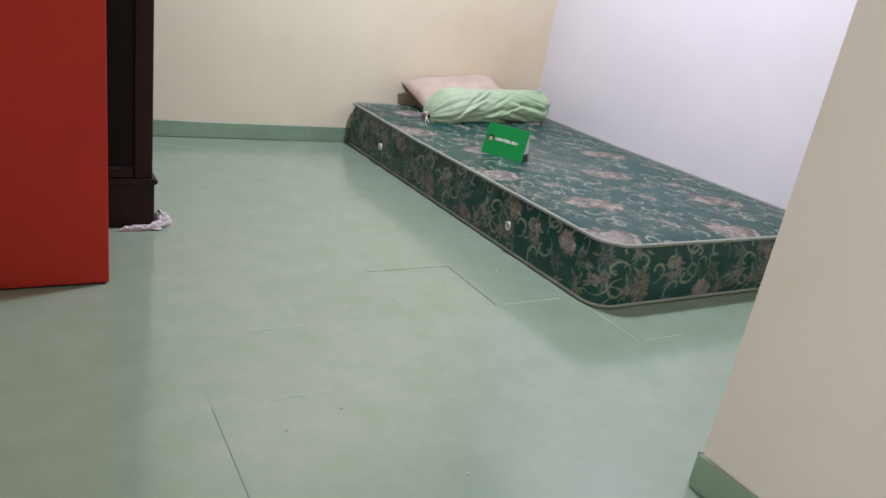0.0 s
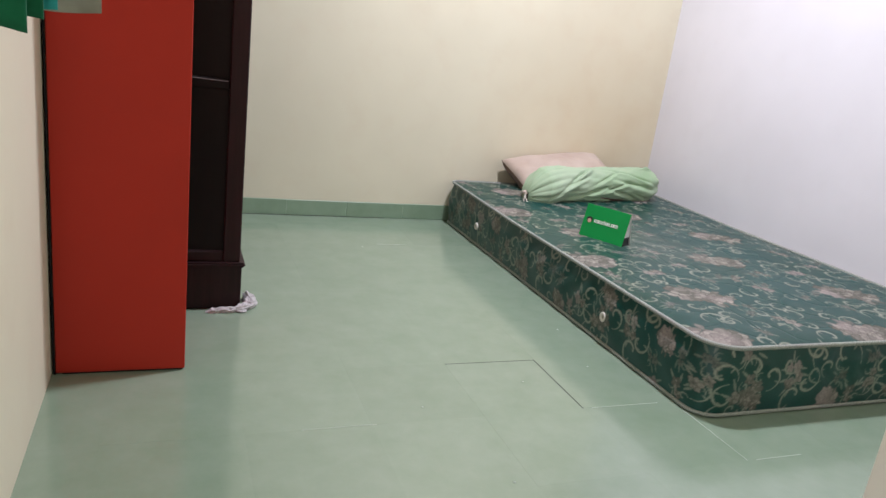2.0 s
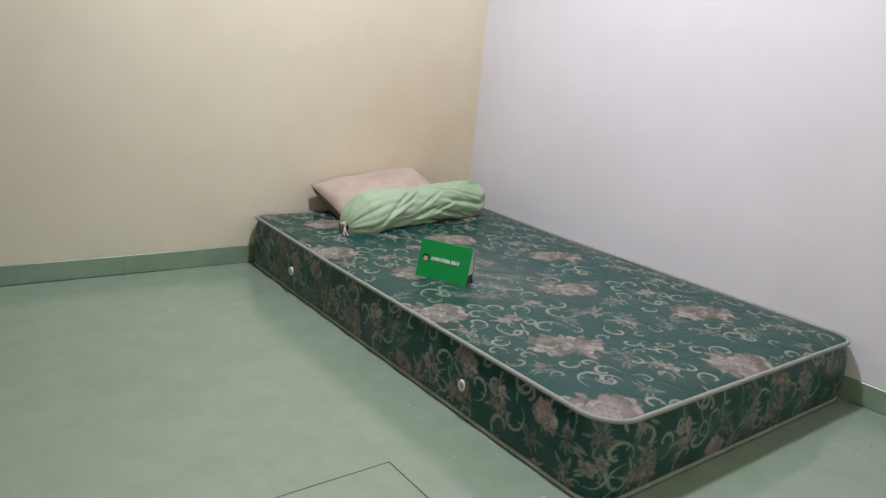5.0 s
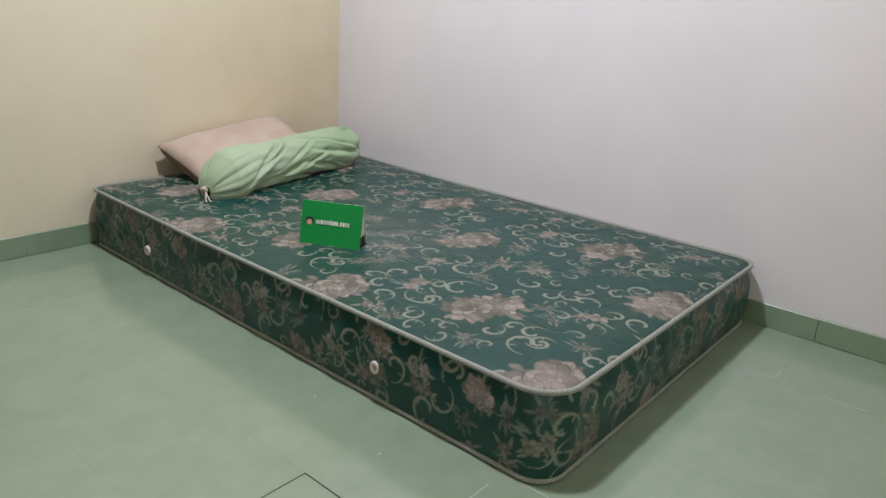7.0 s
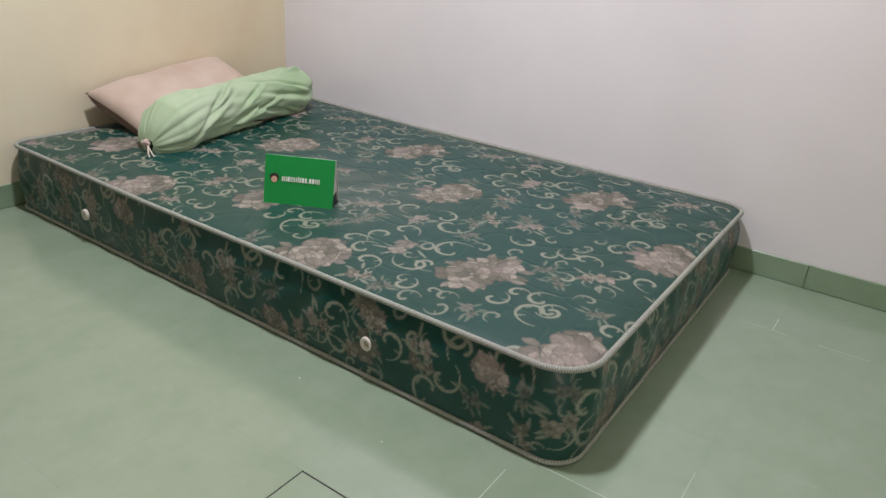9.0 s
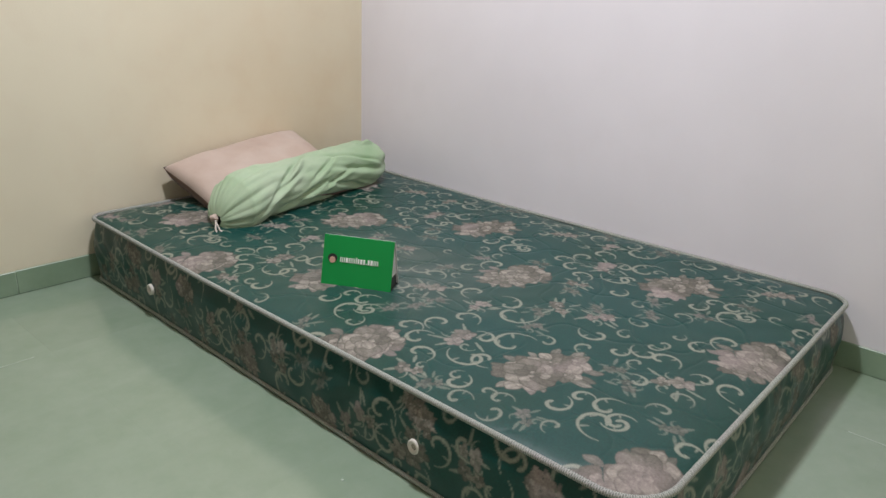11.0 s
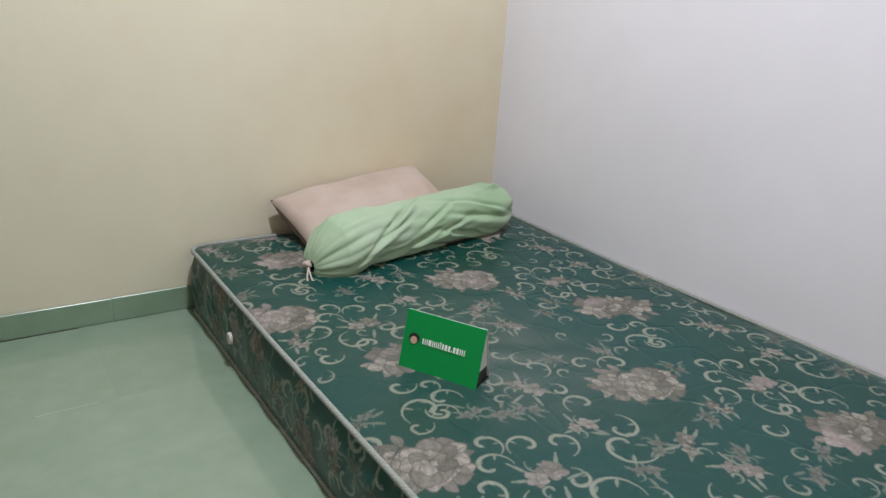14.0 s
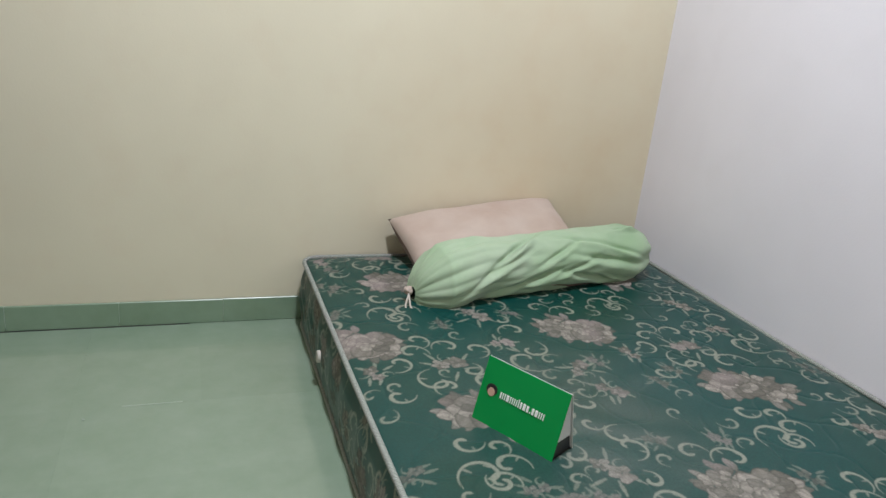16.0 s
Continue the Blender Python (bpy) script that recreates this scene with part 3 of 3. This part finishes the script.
def bolster():
    """A stuffed cotton roll, gathered and tied at one end."""
    L, R, n, k = 0.885, 0.096, 200, 140
    t = np.linspace(0, 1, n)
    th = np.linspace(0, 2 * math.pi, k, endpoint=False)
    prof = np.minimum(1, 0.18 + 0.82 * (t / 0.085) ** 0.5) * np.sqrt(np.clip(1 - ((t - 0.86) / 0.14).clip(0, 1) ** 2.2, 0, 1))
    prof *= 1 + 0.05 * np.sin(t * 7 + 1.5)
    prof = np.maximum(prof, 0.06)
    T, A = np.meshgrid(t, th, indexing="ij")
    near_tie = np.exp(-T / 0.24)
    folds = 0.085 * near_tie * (np.abs(np.cos(4 * A + 1.0 * np.sin(5 * T))) - 0.6) + 0.075 * near_tie * (np.abs(np.cos(8.5 * A + 1 + 3 * T)) - 0.6)
    crease = np.zeros_like(T)
    for a0, slope, t0, spread, depth, w in ((2.2, -5.5, 0.34, 0.09, 0.26, 0.11), (2.8, -3.8, 0.27, 0.10, 0.16, 0.10), (3.4, -2.6, 0.40, 0.13, 0.17, 0.11), (2.1, 2.6, 0.64, 0.10, 0.12, 0.10),
                                            (2.9, 1.9, 0.72, 0.13, 0.14, 0.11), (1.85, 0.5, 0.86, 0.045, 0.34, 0.05), (3.5, 2.4, 0.66, 0.12, 0.13, 0.10), (2.5, -4.2, 0.52, 0.08, 0.15, 0.09), (3.9, 1.4, 0.50, 0.16, 0.13, 0.12),
                                            (3.1, -3.0, 0.58, 0.09, 0.13, 0.08), (3.7, 3.0, 0.82, 0.07, 0.12, 0.08), (2.6, 3.6, 0.80, 0.06, 0.12, 0.08)):
        d = np.angle(np.exp(1j * (A - a0 - slope * (T - t0))))
        crease += 1.15 * depth * np.exp(-((T - t0) / spread) ** 2) * (0.55 * np.exp(-((d - 1.6 * w) / (1.5 * w)) ** 2) - np.exp(-(d / w) ** 2))
    far = 0.05 * np.exp(-(1 - T) / 0.10) * np.cos(9 * A + 1)
    small = np.array([[noise.noise(Vector((a * 7, math.cos(b) * 1.6, math.sin(b) * 1.6))) + 0.7 * noise.noise(Vector((a * 13 + b, math.cos(b) * 2.5, math.sin(b) * 2.5))) for b in th] for a in t])
    r = R * prof[:, None] * (0.97 + folds + crease + far + 0.08 * small)
    y, z = r * np.cos(A), r * np.sin(A)
    drop = (1 - np.minimum(1, (t / 0.22) ** 0.6)) * -0.052
    z = np.maximum(z * 0.98 + drop[:, None], -0.086)
    x = np.broadcast_to((t[:, None] - 0.5) * L, y.shape)
    b = thing("bolster", (-0.562, -0.328, 0.302), "pale green cotton bolster tied with string, lying on the mattress", "bolster", turn=11.5)
    part_of("cover", grid_mesh("cover", np.stack([x, y, z], -1), True), BOLSTER, b, "", True)
    kn = bmesh.new()
    bmesh.ops.create_icosphere(kn, subdivisions=3, radius=0.0125)
    for v in kn.verts:
        v.co *= 1 + 0.35 * noise.noise(v.co * 120)
        v.co += Vector((-0.458, -0.004, -0.040))
    part("knot", kn, PILLOW, b, "gathered pinkish cloth knot", True)
    for pts in (((-0.462, -0.015, -0.045), (-0.478, -0.03, -0.07), (-0.482, -0.045, -0.088), (-0.470, -0.05, -0.0925)),
                ((-0.462, -0.015, -0.048), (-0.468, -0.04, -0.075), (-0.45, -0.072, -0.0915), (-0.40, -0.100, -0.0925), (-0.36, -0.105, -0.0925))):
        q = np.array(pts)
        f = np.linspace(0, len(q) - 1, 24)
        p = np.stack([np.interp(f, range(len(q)), q[:, c]) for c in range(3)], 1)
        part_of("string", grid_mesh("string", tube(p, 0.0028, 6), True), STRING, b, "thin white tie string", True)
    return b


pillow()
bolster()


# ---- tent card on the mattress ----
def tent_card():
    W, H, D, th = 0.196, 0.134, 0.070, 0.0016
    ang = math.atan2(-1.175 + 1.003, -0.950 + 1.042)
    t = thing("tent_card", (-0.996, -1.089, 0.2225), "green folded card tent with white print standing on the mattress", "sign", turn=math.degrees(ang))
    lean = math.atan2(D / 2, H)

    def sheet(z0, z1, x0, x1, off, material, name, label=""):
        """A rectangle on the leaning front (x across, z along the slope)."""
        bm = box(x0, x1, -off - th, -off, z0, z1, 0.0004)
        for v in bm.verts:
            f = v.co.z
            v.co = Vector((v.co.x, v.co.y + f * math.sin(lean), f * math.cos(lean)))
        return part(name, bm, material, t, label)
    sheet(0, H, -W / 2, W / 2, 0, CARD, "front_leaf", "green printed front leaf")
    bm = box(-W / 2, W / 2, 0, th, 0, H - 0.001, 0.0004)
    for v in bm.verts:
        f = v.co.z
        v.co = Vector((v.co.x, v.co.y + D - f * math.sin(lean), f * math.cos(lean)))
    part("back_leaf", bm, CARDBACK, t, "white back leaf")
    part("base_flap", box(-W / 2 + 0.002, W / 2 - 0.002, 0.003, D - 0.003, 0.0, 0.0015), DARKINK_SHADE, t, "dark base flap")
    # the notch is a solid dark plate, painting the shade inside the card
    for name, inset, pts, material, label in (("end_flap", 0.004, ((0.012, 0.034), (D - 0.012, 0.034), (D * 0.52, H * 0.93)), CARDBACK, "white folded end flap"),
                                              ("end_notch", 0.006, ((0.003, 0.0016), (D - 0.003, 0.0016), (D - 0.012, 0.034), (0.012, 0.034)), DARKINK_SHADE, "dark plate drawn as the shaded opening below the flap")):
        bm = bmesh.new()
        a = [bm.verts.new((W / 2 - inset, y, z)) for y, z in pts]
        b = [bm.verts.new((W / 2 - inset + 0.0012, y, z)) for y, z in pts]
        bm.faces.new(a[::-1])
        bm.faces.new(b)
        for i in range(len(a)):
            bm.faces.new((a[i], a[(i + 1) % len(a)], b[(i + 1) % len(a)], b[i]))
        part(name, bm, material, t, label)
    # mark and line of print, as plain shapes
    z = H * 0.53

    def disc(cx, cz, r, off, material, name, squash=1.0):
        bm = bmesh.new()
        bmesh.ops.create_cone(bm, cap_ends=True, segments=20, radius1=r, radius2=r, depth=0.0005, matrix=pose(cx, 0, 0, 90, 0, 0))
        for v in bm.verts:
            f = cz + v.co.z * squash
            v.co = Vector((v.co.x, v.co.y - off - th + f * math.sin(lean), f * math.cos(lean)))
        part(name, bm, material, t)
    disc(-W / 2 + 0.028, z + 0.002, 0.0135, 0.0006, DARKINK_SHADE, "printed_mark", 0.85)
    disc(-W / 2 + 0.028, z - 0.003, 0.0085, 0.0012, SKININK, "printed_mark")
    x = -W / 2 + 0.05
    for w, up in ((0.0030, 0), (0.0024, 0), (0.0024, 0), (0.006, 0), (0.0024, 0), (0.0024, 0), (0.0024, 0), (0.0024, 0), (0.0024, 1), (0.0042, 0), (0.006, 0), (0.005, 0), (0.0022, -1), (0.005, 0), (0.006, 0), (0.0024, 0), (0.0024, 0), (0.0024, 0)):
        sheet(z - 0.0062, z + (0.0062 if up == 0 else 0.0095 if up > 0 else -0.003), x, x + w, th + 0.0004, INK, "print_bar")
        x += w + 0.0026
    return t


tent_card()


# ---- dark wardrobe ----
def wardrobe():
    X0, X1, Y0, Y1, H = WX + 0.006, -2.404, -1.21, -0.33, 1.9
    w = thing("wardrobe", (0, 0, 0), "tall dark brown varnished wooden wardrobe with panelled sides", "wardrobe")
    part("plinth", box(X0, X1 + 0.006, Y0 - 0.004, Y1 + 0.004, 0.0, 0.142, 0.003), DARKWOOD, w)
    part("ledge", box(X0, X1 + 0.015, Y0 - 0.016, Y1 + 0.016, 0.142, 0.157, 0.005, 2), DARKWOOD, w, "rounded base moulding")
    for y0, y1 in ((Y0, Y0 + 0.022), (Y1 - 0.022, Y1)):
        out = -1 if y0 == Y0 else 1
        yo = y0 if out < 0 else y1
        for x0, x1 in ((X0, X0 + 0.06), (X1 - 0.052, X1)):
            part("stile", box(x0, x1, y0, y1, 0.157, H, 0.003), DARKWOOD, w)
        for z0, z1 in ((0.157, 0.192), (0.69, 0.722), (H - 0.08, H)):
            part("rail", box(X0 + 0.06, X1 - 0.052, y0 + 0.002, y1 - 0.002, z0, z1, 0.004), DARKWOOD if z0 != 0.69 else PANELWOOD, w)
        for z0, z1 in ((0.192, 0.69), (0.722, H - 0.08)):
            part("side_panel", box(X0 + 0.06, X1 - 0.052, y0 + 0.011, y1 - 0.004, z0, z1), PANELWOOD, w, "near-black recessed panel")
        # the upper bead is coloured pale to stand in for the rail's glint
        for zb in (0.7155, 0.195):
            p = [(x, yo + out * (0.0005), zb + 0.003 * math.sin((x - X0) * 8)) for x in np.linspace(X0 + 0.07, X1 - 0.058, 12)]
            part_of("bead", grid_mesh("bead", tube(p, np.linspace(0.0022, 0.0009, len(p)), 6), True), GLINT if zb > 0.5 else DARKWOOD, w, "thin bead, the upper one with a painted glint", True)
    part("back", box(X0, X0 + 0.012, Y0 + 0.022, Y1 - 0.022, 0.157, H), PANELWOOD, w)
    part("top_board", box(X0, X1 + 0.02, Y0 - 0.02, Y1 + 0.02, H, H + 0.035, 0.008, 2), DARKWOOD, w)
    mid = (Y0 + Y1) / 2
    for y0, y1, yk in ((Y0 + 0.024, mid - 0.001, mid - 0.04), (mid + 0.001, Y1 - 0.024, mid + 0.04)):
        d = part("door", box(X1 - 0.022, X1 - 0.001, y0, y1, 0.16, H - 0.003, 0.002), DARKWOOD, w)
        for z in (0.985,):
            bm = bmesh.new()
            bmesh.ops.create_cone(bm, cap_ends=True, segments=12, radius1=0.004, radius2=0.0035, depth=0.03, matrix=pose(X1 + 0.013, yk, z, 0, 90, 0))
            bmesh.ops.create_uvsphere(bm, u_segments=12, v_segments=8, radius=0.008, matrix=pose(X1 + 0.032, yk, z))
            part("handle", bm, METAL, d, "small dull brass knob", True)
        bm = bmesh.new()
        bmesh.ops.create_cone(bm, cap_ends=True, segments=10, radius1=0.003, radius2=0.003, depth=0.022, matrix=pose(X1 + 0.009, yk, 1.045, 0, 90, 0))
        bmesh.ops.create_cone(bm, cap_ends=True, segments=14, radius1=0.011, radius2=0.011, depth=0.003, matrix=pose(X1 + 0.026, yk, 1.047, 90, 0, 0))
        part("key", bm, METAL, d, "small key left in the lock", True)
    return w


wardrobe()


# ---- red cabinet ----
def red_cabinet():
    X0, X1, Y0, Y1, H = WX + 0.004, -2.572, -1.63, -1.262, 1.45
    c = thing("drawer_cabinet", (0, 0, 0), "tall narrow red laminate drawer cabinet with black back", "cabinet")
    # solid black strip stands in for the shadow gap at the floor
    part("base", box(X0 + 0.02, X1 - 0.006, Y0 + 0.004, Y1 - 0.004, 0.0, 0.005), BLACK, c, "black strip drawn as the shadow gap under the cabinet")
    part("back", box(X0, X0 + 0.005, Y0 + 0.003, Y1 - 0.003, 0.0, H), BLACK, c, "black back board")
    part("side_panel", box(X0 + 0.006, X1, Y0, Y0 + 0.015, 0.005, H, 0.0015), RED, c)
    part("side_panel", box(X0 + 0.006, X1, Y1 - 0.015, Y1, 0.005, H, 0.0015), RED, c)
    part("top_board", box(X0, X1 + 0.004, Y0 - 0.004, Y1 + 0.004, H, H + 0.016, 0.002), RED, c)
    n, pulls = 5, (PLASTIC, BLUEPL, CREAMPL, PLASTIC, PLASTIC)
    for i in range(n):
        z0 = 0.012 + i * (H - 0.016) / n
        z1 = 0.012 + (i + 1) * (H - 0.016) / n - 0.005
        d = part("drawer", box(X0 + 0.03, X1 - 0.004, Y0 + 0.017, Y1 - 0.017, z0, z1, 0.002), RED, c)
        zc = (0.12, 0.35, 0.59, 0.86, 1.2)[i]
        part("pull", box(X1 - 0.004, X1 - 0.001, Y0 + 0.03, Y0 + 0.27, zc - 0.02, zc + 0.02, 0.001, 2), pulls[i], d, ("white plastic pull", "blue plastic pull", "cream plastic pull")[(0, 1, 2, 0, 0)[i]])
    return c


red_cabinet()


# ---- hanging clothes on the west wall ----
def hanging_cloth(y, reach, bottom, material, label, seed, top=1.55, gather=0.45):
    n, k = 40, 40
    u, v = np.meshgrid(np.linspace(0, 1, k), np.linspace(0, 1, n))
    x1 = WX + 0.001 + (reach - WX - 0.001) * (gather + (1 - gather) * np.minimum(1, v * 2.6 + 0.05))
    x = WX + 0.001 + (x1 - WX - 0.001) * u
    fold = 0.004 * np.sin(u * 9 + seed) * (0.4 + v) + 0.002 * np.sin(u * 21 + seed * 2 + v)
    P = np.stack([x, y + fold + 0.01 * v, bottom + (top - bottom) * (1 - v) + 0.004 * np.sin(u * 6 + seed)], -1)
    bm = bmesh.new()
    for off in (0.0, 0.004):
        vs = [[bm.verts.new((c[0], c[1] + off, c[2])) for c in row] for row in P]
        for i in range(n - 1):
            for j in range(k - 1):
                bm.faces.new((vs[i][j], vs[i][j + 1], vs[i + 1][j + 1], vs[i + 1][j]))
        if off == 0.0:
            first = vs
    for a, b in ((first[-1], vs[-1]), (first[0], vs[0])):
        for j in range(k - 1):
            bm.faces.new((a[j], a[j + 1], b[j + 1], b[j]))
    for j in (0, -1):
        for i in range(n - 1):
            bm.faces.new((first[i][j], first[i + 1][j], vs[i + 1][j], vs[i][j]))
    bmesh.ops.recalc_face_normals(bm, faces=bm.faces[:])
    ob = part("hanging_cloth", bm, material, None, smooth=True)
    return tagged(ob, label, "clothing", "clothes hanging on the wall")


hanging_cloth(-2.40, -2.698, 0.879, GREYCLOTH, "grey-green cloth hanging on the cream wall", 0.5)
hanging_cloth(-2.430, -2.742, 0.874, TEALCLOTH, "teal cloth hanging beside a grey one", 1.7)
hanging_cloth(-2.452, -2.754, 0.864, GREENCLOTH, "green cloth hanging on the cream wall", 2.9)
hanging_cloth(-2.474, -2.768, 0.852, GREENCLOTH, "dark green cloth hanging lowest on the wall", 4.1)


# ---- crumpled bag by the wardrobe ----
def plastic_bag():
    n, k = 70, 36
    t = np.linspace(0, 1, n)
    path = np.stack([np.interp(t, (0, 0.55, 0.8, 1), (-2.505, -2.40, -2.360, -2.372)), np.interp(t, (0, 0.55, 0.8, 1), (-1.246, -1.240, -1.195, -1.10))], 1)
    size = np.interp(t, (0, 0.1, 0.5, 0.75, 0.9, 1), (0.003, 0.008, 0.010, 0.014, 0.016, 0.004))
    th = np.linspace(0, 2 * math.pi, k, endpoint=False)
    P = np.zeros((n, k, 3))
    for i in range(n):
        d = path[min(i + 1, n - 1)] - path[max(i - 1, 0)]
        d /= np.linalg.norm(d)
        s = np.array([d[1], -d[0]])
        for j, a in enumerate(th):
            w = 1 + 0.7 * noise.noise(Vector((t[i] * 11, math.cos(a) * 1.9, math.sin(a) * 1.9))) + 0.3 * noise.noise(Vector((t[i] * 30, math.cos(a) * 5, math.sin(a) * 5)))
            r = size[i] * w
            P[i, j] = (*(path[i] + s * r * 1.2 * math.cos(a)), max(0.001, size[i] * 0.8 + r * math.sin(a) * (0.9 + 0.35 * (t[i] > 0.7))))
    ob = part_of("plastic_bag", grid_mesh("plastic_bag", P, True), BAG, None, "", False)
    return tagged(ob, "crumpled thin white plastic bag at the wardrobe foot", "plastic bag")


plastic_bag()


# ---- skirting tiles ----
def skirting(name, a, b, normal, first, label):
    """Tiles along a wall from a to b; joints start at the distance first."""
    a, b = Vector((*a, 0)), Vector((*b, 0))
    L, d = (b - a).length, (b - a).normalized()
    nrm = Vector((*normal, 0))
    root = new(name)
    root.matrix_basis = Matrix.Translation(a)
    structure(root, label, "baseboard")
    cuts = [0.0]
    s = first
    while s < L - 0.02:
        if s > 0.02:
            cuts.append(s)
        s += 0.30
    cuts.append(L)
    rnd = random.Random(len(name) + int(L * 100))
    for s0, s1 in zip(cuts, cuts[1:]):
        h = 0.079 + rnd.uniform(-0.0015, 0.0015)
        bm = box(s0 + 0.0006, s1 - 0.0006, 0.0, 0.008 + rnd.uniform(0, 0.001), 0.001, h, 0.0015)
        for v in bm.verts:
            c = d * v.co.x + nrm * v.co.y
            v.co = Vector((c.x, c.y, v.co.z))
        bmesh.ops.recalc_face_normals(bm, faces=bm.faces[:])
        part("tile", bm, SKIRT, root)
    for s0 in cuts[1:-1] if normal == (0, -1) else ():
        bm = box(s0 - 0.0045, s0 + 0.0045, 0.0, 0.0068, 0.012, 0.078, 0.001)
        for v in bm.verts:
            c = d * (v.co.x + 0.003 * math.sin(v.co.z * 90 + s0 * 50)) + nrm * v.co.y
            v.co = Vector((c.x, c.y, v.co.z))
        part("joint", bm, MORTAR, root, "smeared pale filler")
    return root


skirting("baseboard", (WX, 0), (0, 0), (0, -1), 0.20, "green glazed skirting tiles below the cream wall")
skirting("baseboard", (0, -0.009), (0, PY), (-1, 0), 0.17, "green glazed skirting tiles below the white wall")
skirting("baseboard", (PX, PY), (PX, SY), (-1, 0), 0.30, "green glazed skirting tiles round the entry corner")
skirting("baseboard", (0, PY), (PX, PY), (0, 1), 0.2, "green glazed skirting tiles on the entry corner")


# ---- floor tiles ----
def floor_tiles(pitch=0.298, x_joint=-1.555, y_joint=-1.666):
    gap = 0.0001
    rnd = random.Random(5)

    def slab(w, d, dx=0.0, dy=0.0):
        me = bpy.data.meshes.new("tile")
        bm = box(-w / 2 + dx, w / 2 + dx, -d / 2 + dy, d / 2 + dy, -0.008, 0.0)
        bm.to_mesh(me)
        bm.free()
        me.materials.append(TILE)
        return me
    whole = slab(pitch - gap, pitch - gap)
    loose = slab(pitch - 0.0037, pitch - 0.0034, -0.0018, -0.00165)
    i0, i1 = math.floor((WX - x_joint) / pitch), math.ceil(-x_joint / pitch)
    j0, j1 = math.floor((SY - y_joint) / pitch), math.ceil(-y_joint / pitch)
    for i in range(i0, i1):
        for j in range(j0, j1):
            x0, x1 = max(x_joint + i * pitch, WX), min(x_joint + (i + 1) * pitch, 0)
            y0, y1 = max(y_joint + j * pitch, SY), min(y_joint + (j + 1) * pitch, 0)
            if x1 - x0 < 0.01 or y1 - y0 < 0.01 or (x0 > PX and y1 < PY):
                continue
            full = x1 - x0 > pitch - 0.001 and y1 - y0 > pitch - 0.001
            me = loose if (i, j) == (-1, -1) else whole if full else slab(x1 - x0 - gap, y1 - y0 - gap)
            t = part_of("tile", me, TILE, floor)
            t.matrix_basis = pose((x0 + x1) / 2, (y0 + y1) / 2, rnd.uniform(0, 0.00015), rnd.uniform(-0.012, 0.012), rnd.uniform(-0.012, 0.012), 0)
    part("open_joint", box(x_joint - pitch, x_joint + 0.001, y_joint - 0.006, y_joint + 0.0004, -0.0005, -0.0001), BARE, floor, "dark open joint of a loose tile")
    part("open_joint", box(x_joint - 0.006, x_joint + 0.0004, y_joint - pitch, y_joint - 0.0062, -0.0005, -0.0001), BARE, floor, "dark open joint of a loose tile")
    # pale filler left in a few joints, and a grimy one
    for x0, x1, y in ((-2.32, -2.14, y_joint - pitch), (-2.345, -2.285, y_joint - 2 * pitch), (-2.42, -2.385, y_joint - 3 * pitch), (-1.53, -1.31, y_joint - pitch),
                      (-1.23, -1.08, y_joint - 2 * pitch), (-1.74, -1.60, y_joint + 4 * pitch), (-2.29, -2.2, y_joint - 2 * pitch), (-0.36, -0.28, y_joint - 2 * pitch)):
        part("joint_filler", box(x0, x1, y - 0.0011, y + 0.0010, -0.001, 0.0006), MORTAR, floor, "smear of pale filler")
    for x, y0, y1 in ((x_joint + 4 * pitch, -2.30, -2.18), (x_joint + 4 * pitch, -2.5, -2.38), (x_joint + pitch, -2.26, -2.0)):
        part("joint_filler", box(x - 0.0012, x + 0.001, y0, y1, -0.001, 0.0005), MORTAR, floor, "smear of pale filler")
    part("grimy_joint", box(-2.4505, -2.4485, -2.56, -2.26, -0.001, 0.0004), mat("grime", (0.13, 0.18, 0.14), 0.8), floor, "grimy joint")
    part("skirting_gap", box(-2.30, -1.58, -0.0112, -0.0084, -0.001, 0.0018, 0.0004), BARE, floor, "dark gap below the skirting")
    # specks of plaster
    me = bpy.data.meshes.new("speck")
    bm = bmesh.new()
    bmesh.ops.create_icosphere(bm, subdivisions=1, radius=0.0035)
    for v in bm.verts:
        v.co.z *= 0.35
    bm.to_mesh(me)
    bm.free()
    me.materials.append(MORTAR)
    for x, y in ((-2.33, -2.37), (-2.2, -2.33), (-1.95, -2.36), (-1.66, -1.80), (-1.40, -1.73), (-2.0, -1.9), (-1.82, -0.52), (-1.9, -2.24), (-1.35, -1.45), (-2.05, -2.6)):
        sp = part_of("plaster_speck", me, MORTAR, None)
        sp.location = (x, y, 0.001)
        tagged(sp, "tiny pale plaster crumb on the tiles", "debris", "plaster crumbs on the floor")


floor_tiles()
